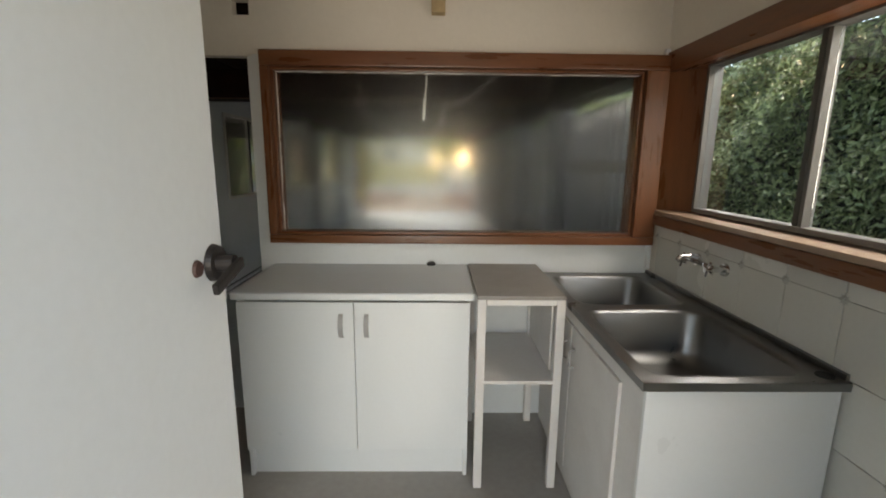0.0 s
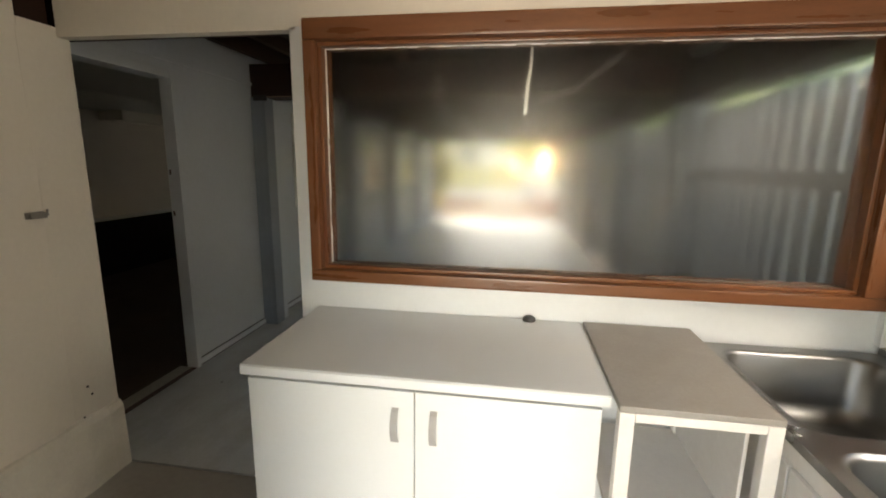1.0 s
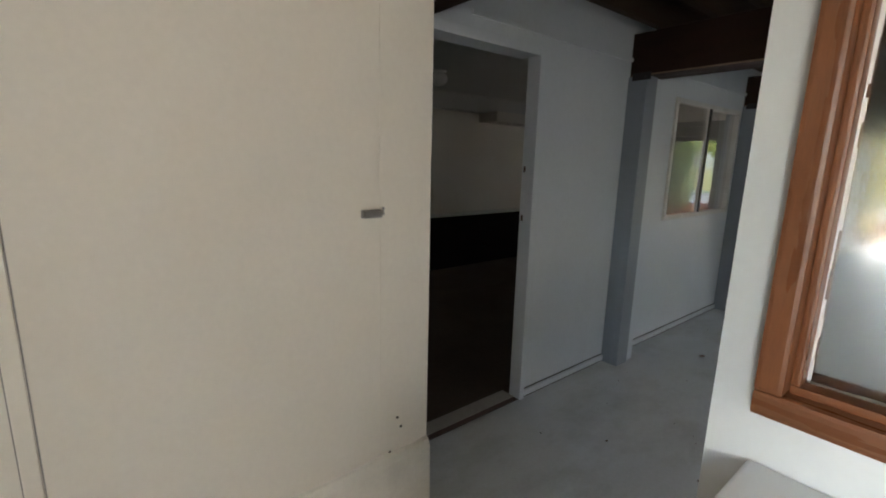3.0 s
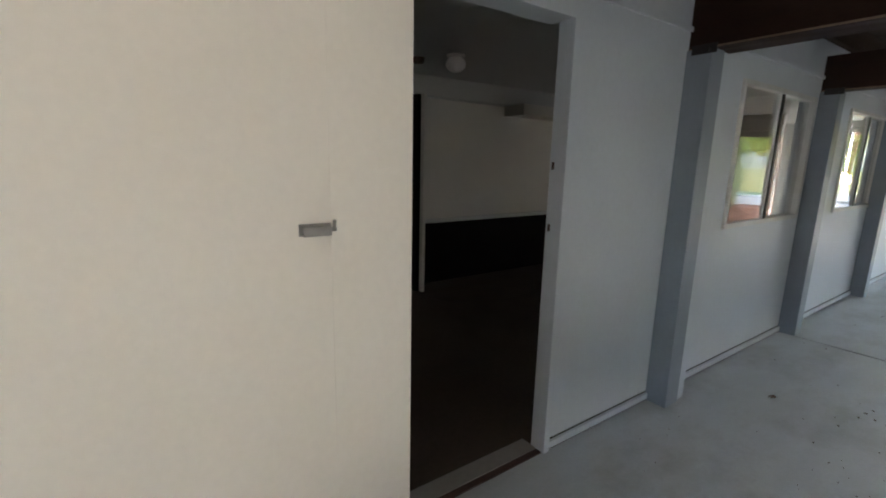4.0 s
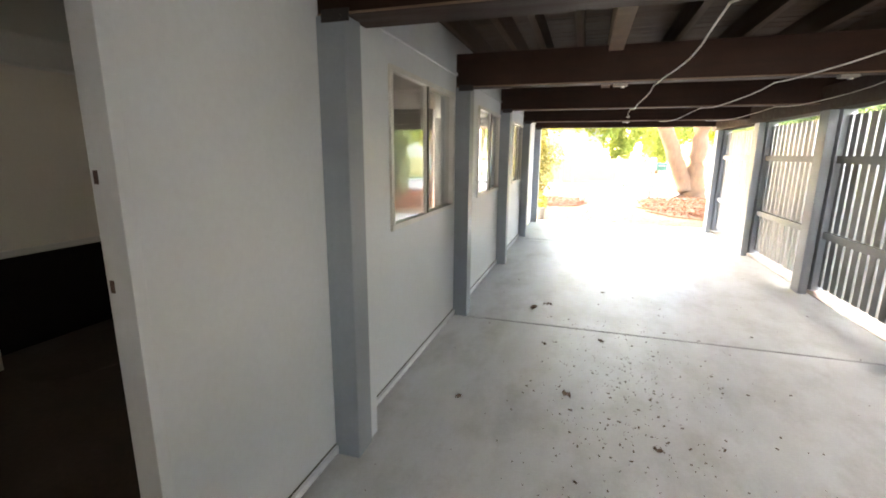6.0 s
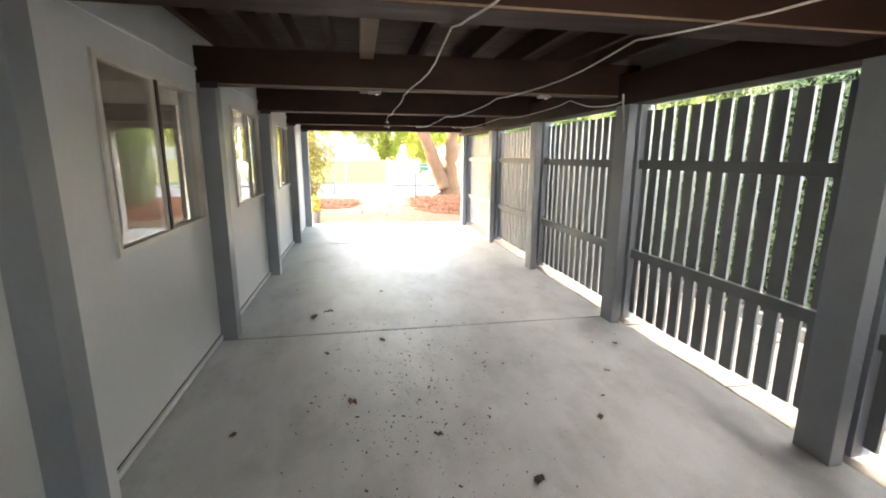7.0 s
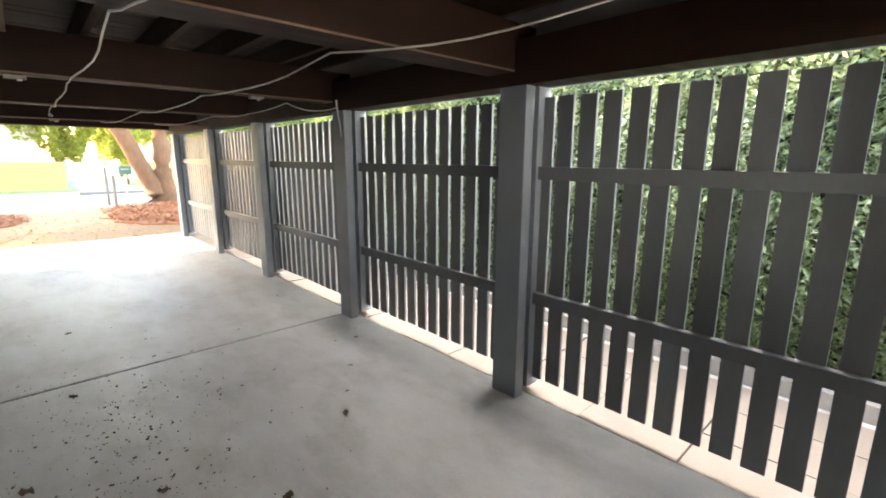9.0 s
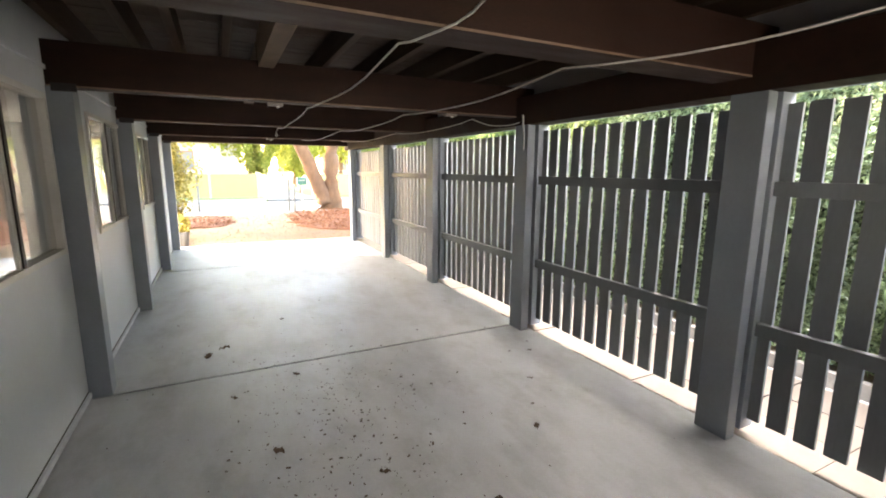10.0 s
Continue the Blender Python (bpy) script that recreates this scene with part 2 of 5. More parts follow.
M = {
    "cream": surface("cream_wall_paint", (0.76, 0.715, 0.64), 0.55, 0.05, 0.9, 45, 0.12, stain=(0.64, 0.575, 0.48), amount=0.5),
    "white": surface("white_wall_paint", (0.715, 0.74, 0.755), 0.5, 0.04, 1.2, 50, 0.1, stain=(0.62, 0.6, 0.55), amount=0.3),
    "plinth": surface("rendered_plinth", (0.68, 0.65, 0.58), 0.7, 0.1, 3, 60, 0.5, stain=(0.45, 0.4, 0.33), amount=0.5),
    "laminate": surface("white_laminate", (0.765, 0.78, 0.785), 0.35, 0.025, 1.5, 60, 0.03, stain=(0.68, 0.67, 0.64), amount=0.3),
    "counter": surface("counter_laminate", (0.585, 0.605, 0.615), 0.38, 0.04, 2.5, 220, 0.04, stain=(0.6, 0.58, 0.54), amount=0.35),
    "dusty": surface("dusty_board", (0.285, 0.268, 0.252), 0.65, 0.12, 4, 90, 0.25, stain=(0.2, 0.175, 0.155), amount=0.6),
    "shelf_paint": surface("worn_white_paint", (0.70, 0.68, 0.66), 0.5, 0.07, 4, 60, 0.25, stain=(0.5, 0.44, 0.4), amount=0.4),
    "varnish": surface("varnished_timber", (0.15, 0.055, 0.021), 0.33, 0.35, 3, 40, 0.15, stretch=(9.0, 9.0, 1.0), stain=(0.16, 0.05, 0.02), amount=0.6),
    "varnish_h": surface("varnished_timber_long", (0.15, 0.055, 0.021), 0.33, 0.35, 3, 40, 0.15, stretch=(1.0, 9.0, 9.0), stain=(0.16, 0.05, 0.02), amount=0.6),
    "varnish_y": surface("varnished_timber_deep", (0.15, 0.055, 0.021), 0.33, 0.35, 3, 40, 0.15, stretch=(9.0, 1.0, 9.0), stain=(0.16, 0.05, 0.02), amount=0.6),
    "sill": surface("bare_sill_timber", (0.31, 0.215, 0.15), 0.5, 0.2, 4, 60, 0.25, stretch=(8.0, 1.0, 8.0), stain=(0.40, 0.35, 0.29), amount=0.7),
    "steel": surface("stainless_steel", (0.25, 0.25, 0.248), 0.36, 0.06, 6, 160, 0.03, metal=1.0),
    "chrome": surface("chrome", (0.75, 0.75, 0.76), 0.1, 0.04, 8, 90, 0.0, metal=1.0, rough_var=0.04),
    "alu": surface("aluminium", (0.50, 0.51, 0.52), 0.38, 0.08, 6, 90, 0.05, metal=0.9),
    "window_white": surface("white_powder_coat", (0.66, 0.66, 0.64), 0.4, 0.08, 5, 90, 0.08, stain=(0.4, 0.37, 0.33), amount=0.5),
    "alu_mill": surface("dull_mill_aluminium", (0.17, 0.17, 0.165), 0.5, 0.12, 6, 90, 0.1, metal=0.4, stain=(0.2, 0.19, 0.18), amount=0.5),
    "alu_dark": surface("dark_aluminium", (0.20, 0.20, 0.20), 0.4, 0.1, 6, 90, 0.05, metal=0.6),
    "sash_dark": surface("dark_weathered_sash", (0.075, 0.075, 0.068), 0.5, 0.15, 6, 90, 0.1),
    "bolt_metal": surface("dull_grey_bolt_metal", (0.30, 0.29, 0.275), 0.45, 0.15, 9, 90, 0.2, metal=0.3, stain=(0.2, 0.18, 0.16), amount=0.5),
    "mould": surface("mouldy_putty", (0.12, 0.105, 0.085), 0.8, 0.4, 20, 90, 0.5, stain=(0.04, 0.04, 0.035), amount=0.8),
    "handle": surface("grey_plastic", (0.36, 0.35, 0.34), 0.4, 0.1, 8, 90, 0.05),
    "bronze": surface("dark_bronze", (0.028, 0.023, 0.022), 0.5, 0.3, 12, 90, 0.2, metal=0.4),
    "rust": surface("worn_brown_metal", (0.075, 0.038, 0.032), 0.6, 0.5, 60, 200, 0.5),
    "zinc": surface("galvanised_steel", (0.36, 0.37, 0.37), 0.42, 0.2, 20, 90, 0.2, metal=0.8),
    "tile": surface("glazed_tile", (0.56, 0.545, 0.50), 0.22, 0.04, 3, 60, 0.05, piece=0.05),
    "grout": surface("grout", (0.53, 0.505, 0.45), 0.8, 0.1, 5, 90, 0.3),
    "motif": surface("tile_motif", (0.33, 0.315, 0.285), 0.3, 0.2, 20, 90, 0.0),
    "laundry_floor": surface("laundry_concrete", (0.33, 0.31, 0.285), 0.5, 0.15, 1.4, 30, 0.2, stain=(0.22, 0.2, 0.18), amount=0.6),
    "slab": painted_slab("painted_concrete"),
    "joint": surface("joint_dirt", (0.07, 0.065, 0.06), 0.9, 0.3, 9, 90, 0.4),
    "blue": surface("blue_grey_wall_paint", (0.61, 0.645, 0.685), 0.45, 0.06, 1.1, 40, 0.15, stain=(0.42, 0.45, 0.48), amount=0.4),
    "post": surface("blue_grey_post_paint", (0.225, 0.26, 0.305), 0.4, 0.09, 2.5, 50, 0.2, stain=(0.19, 0.2, 0.21), amount=0.5, piece=0.05),
    # Lighter copy of the post paint; sky light on studs put into colour.
    "stud": surface("sky_lit_stud_paint", (0.31, 0.355, 0.42), 0.4, 0.09, 2.5, 50, 0.2, stain=(0.24, 0.27, 0.31), amount=0.5, piece=0.05),
    "slat": surface("charcoal_timber_paint", (0.162, 0.180, 0.196), 0.45, 0.12, 5, 60, 0.3, stretch=(1, 1, 0.3), piece=0.15),
    "beam": surface("dark_stained_timber", (0.030, 0.014, 0.010), 0.6, 0.35, 2.5, 40, 0.4, stretch=(1, 6, 6), stain=(0.02, 0.009, 0.007), amount=0.7, spec=0.15),
    "joist": surface("raw_hardwood", (0.05, 0.03, 0.02), 0.7, 0.3, 3, 40, 0.4, stretch=(7, 1, 7), stain=(0.04, 0.023, 0.016), amount=0.7, spec=0.2),
    "raw_joist": surface("pale_raw_hardwood", (0.21, 0.15, 0.11), 0.7, 0.25, 3, 40, 0.4, stretch=(7, 1, 7), stain=(0.1, 0.065, 0.045), amount=0.6, spec=0.2),
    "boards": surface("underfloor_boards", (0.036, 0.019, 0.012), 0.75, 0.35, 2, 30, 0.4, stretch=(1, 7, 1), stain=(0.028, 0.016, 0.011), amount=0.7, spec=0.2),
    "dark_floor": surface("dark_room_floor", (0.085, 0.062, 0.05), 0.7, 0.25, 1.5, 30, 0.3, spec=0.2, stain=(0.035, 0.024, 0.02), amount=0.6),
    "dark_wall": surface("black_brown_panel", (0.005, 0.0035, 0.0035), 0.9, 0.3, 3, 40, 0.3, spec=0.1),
    "dull_white": surface("dull_white_wall", (0.62, 0.61, 0.56), 0.6, 0.05, 1, 40, 0.15, stain=(0.5, 0.48, 0.42), amount=0.4),
    "grey_wall": surface("grey_room_paint", (0.5, 0.52, 0.51), 0.6, 0.06, 1, 40, 0.15),
    "brick": surface("dark_brick", (0.105, 0.058, 0.043), 0.8, 0.3, 8, 60, 0.5),
    "wire": surface("white_cable", (0.72, 0.70, 0.66), 0.5, 0.05, 8, 90, 0.0),
    "rubber": surface("black_plastic", (0.03, 0.03, 0.03), 0.5, 0.2, 9, 90, 0.1),
    "porcelain": surface("white_lamp_glass", (0.75, 0.75, 0.72), 0.3, 0.04, 5, 60, 0.0),
    "paver": surface("sand_paver", (0.19, 0.160, 0.136), 0.75, 0.1, 3, 60, 0.3, piece=0.08, stain=(0.25, 0.215, 0.185), amount=0.5),
    "earth": surface("garden_earth", (0.16, 0.12, 0.085), 0.9, 0.3, 2, 20, 0.6, stain=(0.1, 0.12, 0.05), amount=0.6),
    "mulch": surface("red_mulch", (0.30, 0.108, 0.048), 0.9, 0.3, 3, 45, 1.0, stain=(0.22, 0.085, 0.045), amount=0.6),
    "drive": surface("driveway_litter", (0.27, 0.165, 0.08), 0.85, 0.25, 1.2, 22, 0.4, stain=(0.2, 0.11, 0.065), amount=0.7),
    "road": surface("pale_road", (0.155, 0.148, 0.14), 0.85, 0.1, 1, 40, 0.3),
    "grass": surface("lawn", (0.13, 0.18, 0.05), 0.9, 0.4, 4, 60, 0.8),
    "kerb": surface("kerb_concrete", (0.42, 0.4, 0.37), 0.8, 0.12, 3, 40, 0.3),
    "yellow": surface("cream_yellow_fence", (0.42, 0.325, 0.125), 0.6, 0.08, 2, 40, 0.1, piece=0.05),
    "house": surface("white_weatherboard", (0.50, 0.45, 0.39), 0.6, 0.05, 1, 30, 0.1),
    "roof": surface("red_brown_roof", (0.26, 0.12, 0.09), 0.7, 0.2, 3, 30, 0.2),
    "bark": surface("gum_bark", (0.20, 0.10, 0.055), 0.9, 0.35, 3, 20, 1.0, stretch=(1, 1, 0.25), stain=(0.14, 0.075, 0.045), amount=0.7),
    "stem": surface("hedge_stem", (0.09, 0.07, 0.05), 0.9, 0.3, 6, 40, 0.4),
    "core": surface("hedge_inner_shade", (0.016, 0.022, 0.010), 0.95, 0.4, 6, 40, 0.4),
    "debris": surface("dry_leaf", (0.10, 0.065, 0.045), 0.8, 0.4, 20, 90, 0.2, piece=0.35),
    "pot": surface("dark_pot", (0.17, 0.17, 0.17), 0.6, 0.1, 5, 60, 0.2),
    "bin": surface("green_plastic", (0.05, 0.17, 0.14), 0.5, 0.1, 5, 60, 0.1),
    "timber_block": surface("grubby_pine", (0.40, 0.30, 0.17), 0.7, 0.2, 6, 60, 0.3),
    "frosted": obscure_glass("frosted_glass", (0.98, 0.98, 0.95), 0.205, 0.5, 0.17, 0.14, 95.0),
    "clear": glass("window_glass", 0.01, (0.95, 0.97, 0.96), 0.02, 3.0),
    "hedge": leafy("hedge_leaves", (0.044, 0.072, 0.034), (0.30, 0.405, 0.215), 0.25, 0.44),
    # Lighter hedge leaf; sunlight on the hedge top put into its colour.
    "young": leafy("sunlit_hedge_leaves", (0.15, 0.23, 0.05), (0.36, 0.47, 0.17), 0.4, 0.58),
    "chip": leafy("bark_chip", (0.20, 0.077, 0.036), (0.38, 0.152, 0.068), 0.8, 0.05),
    "bush": leafy("bush_leaves", (0.14, 0.13, 0.02), (0.38, 0.30, 0.07), 0.5, 0.4),
    "crown": leafy("tree_leaves", (0.23, 0.255, 0.04), (0.48, 0.48, 0.10), 0.5, 0.68),
}


# ---- mesh helpers ----
def block(bm, lo, hi, bevel=0.0):
    """A box from corner to corner, its edges slightly rounded."""
    a, b = Vector(lo), Vector(hi)
    c, s = (a + b) / 2, b - a
    made = bmesh.ops.create_cube(bm, size=1.0, matrix=Matrix.Translation(c) @ Matrix.Diagonal((*s, 1)))["verts"]
    if bevel:
        edges = list({e for v in made for e in v.link_edges})
        bmesh.ops.bevel(bm, geom=edges, offset=min(bevel, min(s) * 0.4), segments=2, profile=0.7, affect="EDGES")


def rod(bm, a, b, r1, r2=None, seg=14):
    """A round bar from a to b, tapering from r1 to r2."""
    a, b = Vector(a), Vector(b)
    d = b - a
    bmesh.ops.create_cone(bm, cap_ends=True, segments=seg, radius1=r1, radius2=r1 if r2 is None else r2, depth=d.length,
                          matrix=Matrix.Translation((a + b) / 2) @ d.to_track_quat("Z", "Y").to_matrix().to_4x4())


def tube(bm, pts, r, seg=8):
    """A round bar bent along pts, one skin."""
    pts = [Vector(p) for p in pts]
    rings = []
    for i, p in enumerate(pts):
        d = (pts[min(i + 1, len(pts) - 1)] - pts[max(i - 1, 0)]).normalized()
        q = d.to_track_quat("Z", "Y")
        rr = r[i] if isinstance(r, (list, tuple)) else r
        rings.append([bm.verts.new(p + q @ Vector((rr * math.cos(k * math.tau / seg), rr * math.sin(k * math.tau / seg), 0))) for k in range(seg)])
    for u, v in zip(rings, rings[1:]):
        for k in range(seg):
            bm.faces.new((u[k], u[(k + 1) % seg], v[(k + 1) % seg], v[k]))
    bm.faces.new(rings[0][::-1])
    bm.faces.new(rings[-1])


def mesh_of(name, bm, material, smooth=False):
    bmesh.ops.recalc_face_normals(bm, faces=bm.faces)
    me = bpy.data.meshes.new(name)
    bm.to_mesh(me)
    bm.free()
    me.materials.append(M[material])
    if smooth:
        for p in me.polygons:
            p.use_smooth = True
    return me


def part(name, bm, material, parent=None, label="", smooth=False):
    ob = new(name, mesh_of(name, bm, material, smooth))
    ob.parent = parent
    return tagged(ob, label)


def boxes(name, material, parent, *spans, bevel=0.0, label=""):
    bm = bmesh.new()
    for lo, hi in spans:
        block(bm, lo, hi, bevel)
    return part(name, bm, material, parent, label)


def thing(name, place, label, category, group="", kind=""):
    ob = new(name)
    ob.empty_display_size = 0.1
    ob.location = place
    return tagged(ob, label, category, group, kind)


def setting(name, material, label, *spans, bevel=0.0, category=""):
    """A piece of the setting, in world places."""
    return tagged(boxes(name, material, None, *spans, bevel=bevel), label, category, kind="structure")


def scatter_leaves(name, centres, normals, size, material, parent, seed=1, label=""):
    """Folded leaves, two faces each, at the given places, turned about the given directions."""
    rng = np.random.default_rng(seed)
    n = len(centres)
    d = normals + rng.normal(0, 0.6, (n, 3))
    d /= np.linalg.norm(d, axis=1)[:, None]
    a = np.cross(d, rng.normal(0, 1, (n, 3)))
    a /= np.linalg.norm(a, axis=1)[:, None]
    b = np.cross(d, a)
    s = (size * rng.uniform(0.6, 1.3, n))[:, None]
    fold = 0.18 * s * d
    v = np.stack([centres - a * s, centres + b * s * 0.45 + fold, centres + a * s, centres - b * s * 0.45 + fold], 1).reshape(-1, 3)
    i = np.arange(n)[:, None] * 4
    f = np.concatenate([i + [[0, 1, 2]], i + [[0, 2, 3]]], 1).reshape(-1, 3)
    me = bpy.data.meshes.new(name)
    me.from_pydata(v.tolist(), [], f.tolist())
    me.materials.append(M[material])
    ob = new(name, me)
    ob.parent = parent
    return tagged(ob, label)


# ---- setting: ground and slabs ----
POST_L = (4.475, 6.645, 8.82, 11.10, 13.08)
POST_R = (4.388, 6.448, 8.55, 10.59, 12.81)
SOFFIT = 2.10

bm = bmesh.new()
bmesh.ops.create_grid(bm, x_segments=2, y_segments=2, size=400, matrix=Matrix.Translation((0, 0, -0.06)))
tagged(part("ground", bm, "earth"), "bare brown garden earth reaching the horizon", "ground", kind="structure")
setting("floor_laundry", "laundry_floor", "dull grey-brown concrete laundry floor", ((-2.05, -0.2, -0.2), (1.42, 2.486, 0.0)), category="floor")
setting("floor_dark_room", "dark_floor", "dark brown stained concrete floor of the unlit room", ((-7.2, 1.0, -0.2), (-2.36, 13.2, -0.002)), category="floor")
# the carport slab, poured in bays with open joints between them
cuts = (2.486, 6.65, 10.95, 13.45)
for y0, y1 in zip(cuts, cuts[1:]):
    bm = bmesh.new()
    block(bm, (-2.352, y0 + 0.013, -0.2), (1.305, y1 - 0.013, 0.0), 0.005)
    tagged(part("floor_carport", bm, "slab"), "glossy grey painted concrete carport slab with dirt specks", "floor", kind="structure")
setting("slab_joint", "joint", "dirt-filled joint between concrete slabs", ((-2.35, 6.63, -0.1), (1.305, 6.67, -0.01)), ((-2.35, 10.93, -0.1), (1.305, 10.97, -0.008)), category="joint")
setting("driveway", "drive", "tan driveway strewn with bark and leaf litter", ((-2.3, 13.45, -0.2), (4.6, 20.2, -0.02)), category="driveway")


def ragged_bed(name, material, cx, cy, hx, hy, z, label, seed):
    """A low domed bed with an uneven edge."""
    rng = random.Random(seed)
    bm = bmesh.new()
    n, wob = 64, [rng.uniform(-0.07, 0.07) for _ in range(64)]
    rings = []
    for r, h in ((1.0, -0.05), (0.99, z * 0.4), (0.93, z), (0.6, z * 1.3), (0.25, z * 1.4)):
        ring = []
        for k in range(n):
            a = math.tau * k / n
            c, d = math.cos(a), math.sin(a)
            e = 1 / (abs(c) ** 3 + abs(d) ** 3) ** (1 / 3)
            f = r * e * (1 + wob[k] * (r > 0.5))
            ring.append(bm.verts.new((cx + hx * f * c, cy + hy * f * d, h + rng.uniform(-0.008, 0.008))))
        rings.append(ring)
    for u, v in zip(rings, rings[1:]):
        for k in range(n):
            bm.faces.new((u[k], u[(k + 1) % n], v[(k + 1) % n], v[k]))
    bm.faces.new(rings[-1])
    tagged(part(name, bm, material), label, "garden bed", kind="structure")


ragged_bed("mulch_bed_wide", "mulch", 4.3, 17.6, 3.75, 3.1, 0.035, "bed of red bark mulch round the gum tree", 2)
ragged_bed("mulch_bed_narrow", "mulch", -4.3, 18.2, 3.1, 1.7, 0.014, "narrow strip of red bark mulch beside driveway", 3)
def chips(name, label, cx, cy, hx, hy, z, count, size, material, seed, category):
    rs = np.random.default_rng(seed)
    u, v = rs.uniform(-1, 1, count), rs.uniform(-1, 1, count)
    keep = np.abs(u) ** 3 + np.abs(v) ** 3 < 1.0 + rs.uniform(-0.12, 0.25, count)
    c = np.stack([cx + hx * u, cy + hy * v, z + rs.uniform(0, 0.02, count)], 1)[keep]
    ob = scatter_leaves(name, c, np.tile(np.array([[0.0, 0.0, 2.2]]), (len(c), 1)), size, material, None, seed)
    return tagged(ob, label, category, kind="stuff")


chips("bark_chips", "loose red-brown bark chips on the mulch bed", 4.3, 17.6, 3.85, 3.25, 0.045, 9000, 0.05, "chip", 21, "bark chips")
chips("bark_chips", "loose red-brown bark chips beside the driveway", -4.3, 18.2, 3.2, 1.8, 0.02, 4500, 0.05, "chip", 22, "bark chips")
chips("leaf_litter", "dry leaf litter strewn over the driveway", 0.6, 16.6, 3.4, 3.3, -0.014, 1900, 0.03, "chip", 23, "leaf litter")
setting("road", "road", "pale sunlit asphalt street", ((-90, 20.2, -0.2), (90, 27.0, -0.03)), category="road")
setting("kerb", "kerb", "low concrete kerb along the street", ((-90, 27.0, -0.2), (0.6, 27.2, 0.09)), ((3.2, 27.0, -0.2), (90, 27.2, 0.09)), category="kerb")
setting("verge", "grass", "green grass verge across the street", ((-90, 27.2, -0.2), (90, 60, 0.05)), category="lawn")
setting("neighbour_drive", "road", "pale concrete driveway across the street", ((0.7, 27.0, -0.1), (3.1, 45, 0.07)), category="driveway")

# ---- setting: laundry walls ----
WL, WF, WB = -1.98, 2.43, 2.486   # left wall, back wall's laundry face and carport face
setting("wall_back", "white", "white painted laundry wall under and round the frosted window",
        ((-0.925, WF, 0.0), (1.42, WB, 1.085)), ((-0.925, WF, 1.085), (-0.80, WB, 2.07)), ((1.18, WF, 1.085), (1.42, WB, 2.07)), category="wall")
bm = bmesh.new()
for lo, hi in (((WL, WF, 2.06), (-0.985, WB, 2.26)), ((-0.90, WF, 2.07), (0.9, WB, 2.26)), ((-0.985, WF, 2.06), (-0.90, WB, 2.26)), ((0.9, WF, 2.07), (1.42, WB, 2.26)),
               ((WL, WF, 2.26), (-1.75, WB, 2.5)), ((-1.64, WF, 2.26), (-0.985, WB, 2.5)), ((-0.90, WF, 2.26), (1.42, WB, 2.5)), ((-1.75, WF, 2.335), (-1.64, WB, 2.5)), ((-0.985, WF, 2.335), (-0.90, WB, 2.5))):
    block(bm, lo, hi)
tagged(part("wall_header", bm, "cream"), "cream painted wall above opening and frosted window, small dark holes", "wall", kind="structure")
setting("wall_left", "cream", "stained cream painted laundry wall", ((WL - 0.36, -0.2, 0.0), (WL, 2.27, 2.5)), ((WL - 0.36, 2.27, 0.0), (WL, WB, 2.10)), bevel=0.004, category="wall")
setting("wall_notch", "beam", "dark beam end let into cream wall", ((WL - 0.3, 2.28, 2.10), (WL - 0.03, 2.425, 2.5)), category="beam")
setting("wall_front", "cream", "cream painted laundry wall beside entry door", ((WL - 0.36, -0.2, 0.0), (-0.44, -0.06, 2.5)), ((0.46, -0.2, 0.0), (1.42, -0.06, 2.5)), ((-0.44, -0.2, 2.08), (0.46, -0.06, 2.5)), category="wall")
setting("wall_right", "cream", "cream painted laundry wall above sink and window",
        ((1.31, -0.06, 0.0), (1.43, 2.43, 1.20)), ((1.31, -0.06, 2.10), (1.43, 2.43, 2.5)), ((1.31, -0.06, 1.20), (1.43, 0.16, 2.10)), ((1.31, 2.415, 1.20), (1.43, 2.43, 2.10)), category="wall")
setting("ceiling_laundry", "cream", "plain cream laundry ceiling sheet", ((WL - 0.36, -0.2, 2.5), (1.45, WB, 2.53)), category="ceiling")
bm = bmesh.new()
rng = random.Random(4)
ys = [0.2 + 0.13 * i for i in range(18)] + [2.484]
lower = [(y, 0.345 + rng.uniform(-0.012, 0.012), WL + 0.028 + rng.uniform(-0.006, 0.006)) for y in ys]
rows = []
for y, z, x in lower:
    rows.append([bm.verts.new((WL - 0.02, y, z + 0.012)), bm.verts.new((x - 0.012, y, z)), bm.verts.new((x, y, z - 0.03)), bm.verts.new((x + 0.006, y, -0.01))])
for u, v in zip(rows, rows[1:]):
    for k in range(3):
        bm.faces.new((u[k], u[k + 1], v[k + 1], v[k]))
cap = [bm.verts.new((WL - 0.02, 2.484, -0.01))]
bm.faces.new(rows[-1] + cap)
tagged(part("baseboard_render", bm, "plinth"), "rough off-white rendered plinth along foot of cream wall", "plinth", kind="structure")
setting("trim_left", "cream", "cream timber cover strip on cream wall", ((WL, 1.262, 0.35), (WL + 0.012, 1.298, 2.5)), bevel=0.004, category="trim")
setting("trim_left_gap", "dusty", "dark open joint beside the cover strip", ((WL, 1.2585, 0.36), (WL + 0.0025, 1.2615, 2.5)), ((WL, 1.2985, 0.36), (WL + 0.0025, 1.3015, 2.5)), category="joint")
setting("wall_joint", "cream", "proud cream plaster edge beside opening", ((WL, 2.262, 0.36), (WL + 0.0010, 2.4845, 2.06)), bevel=0.0006, category="wall")
setting("trim_corner", "white", "white corner bead between the two windows", ((1.284, 2.40, 0.93), (1.308, 2.43, 2.12)), bevel=0.004, category="trim")

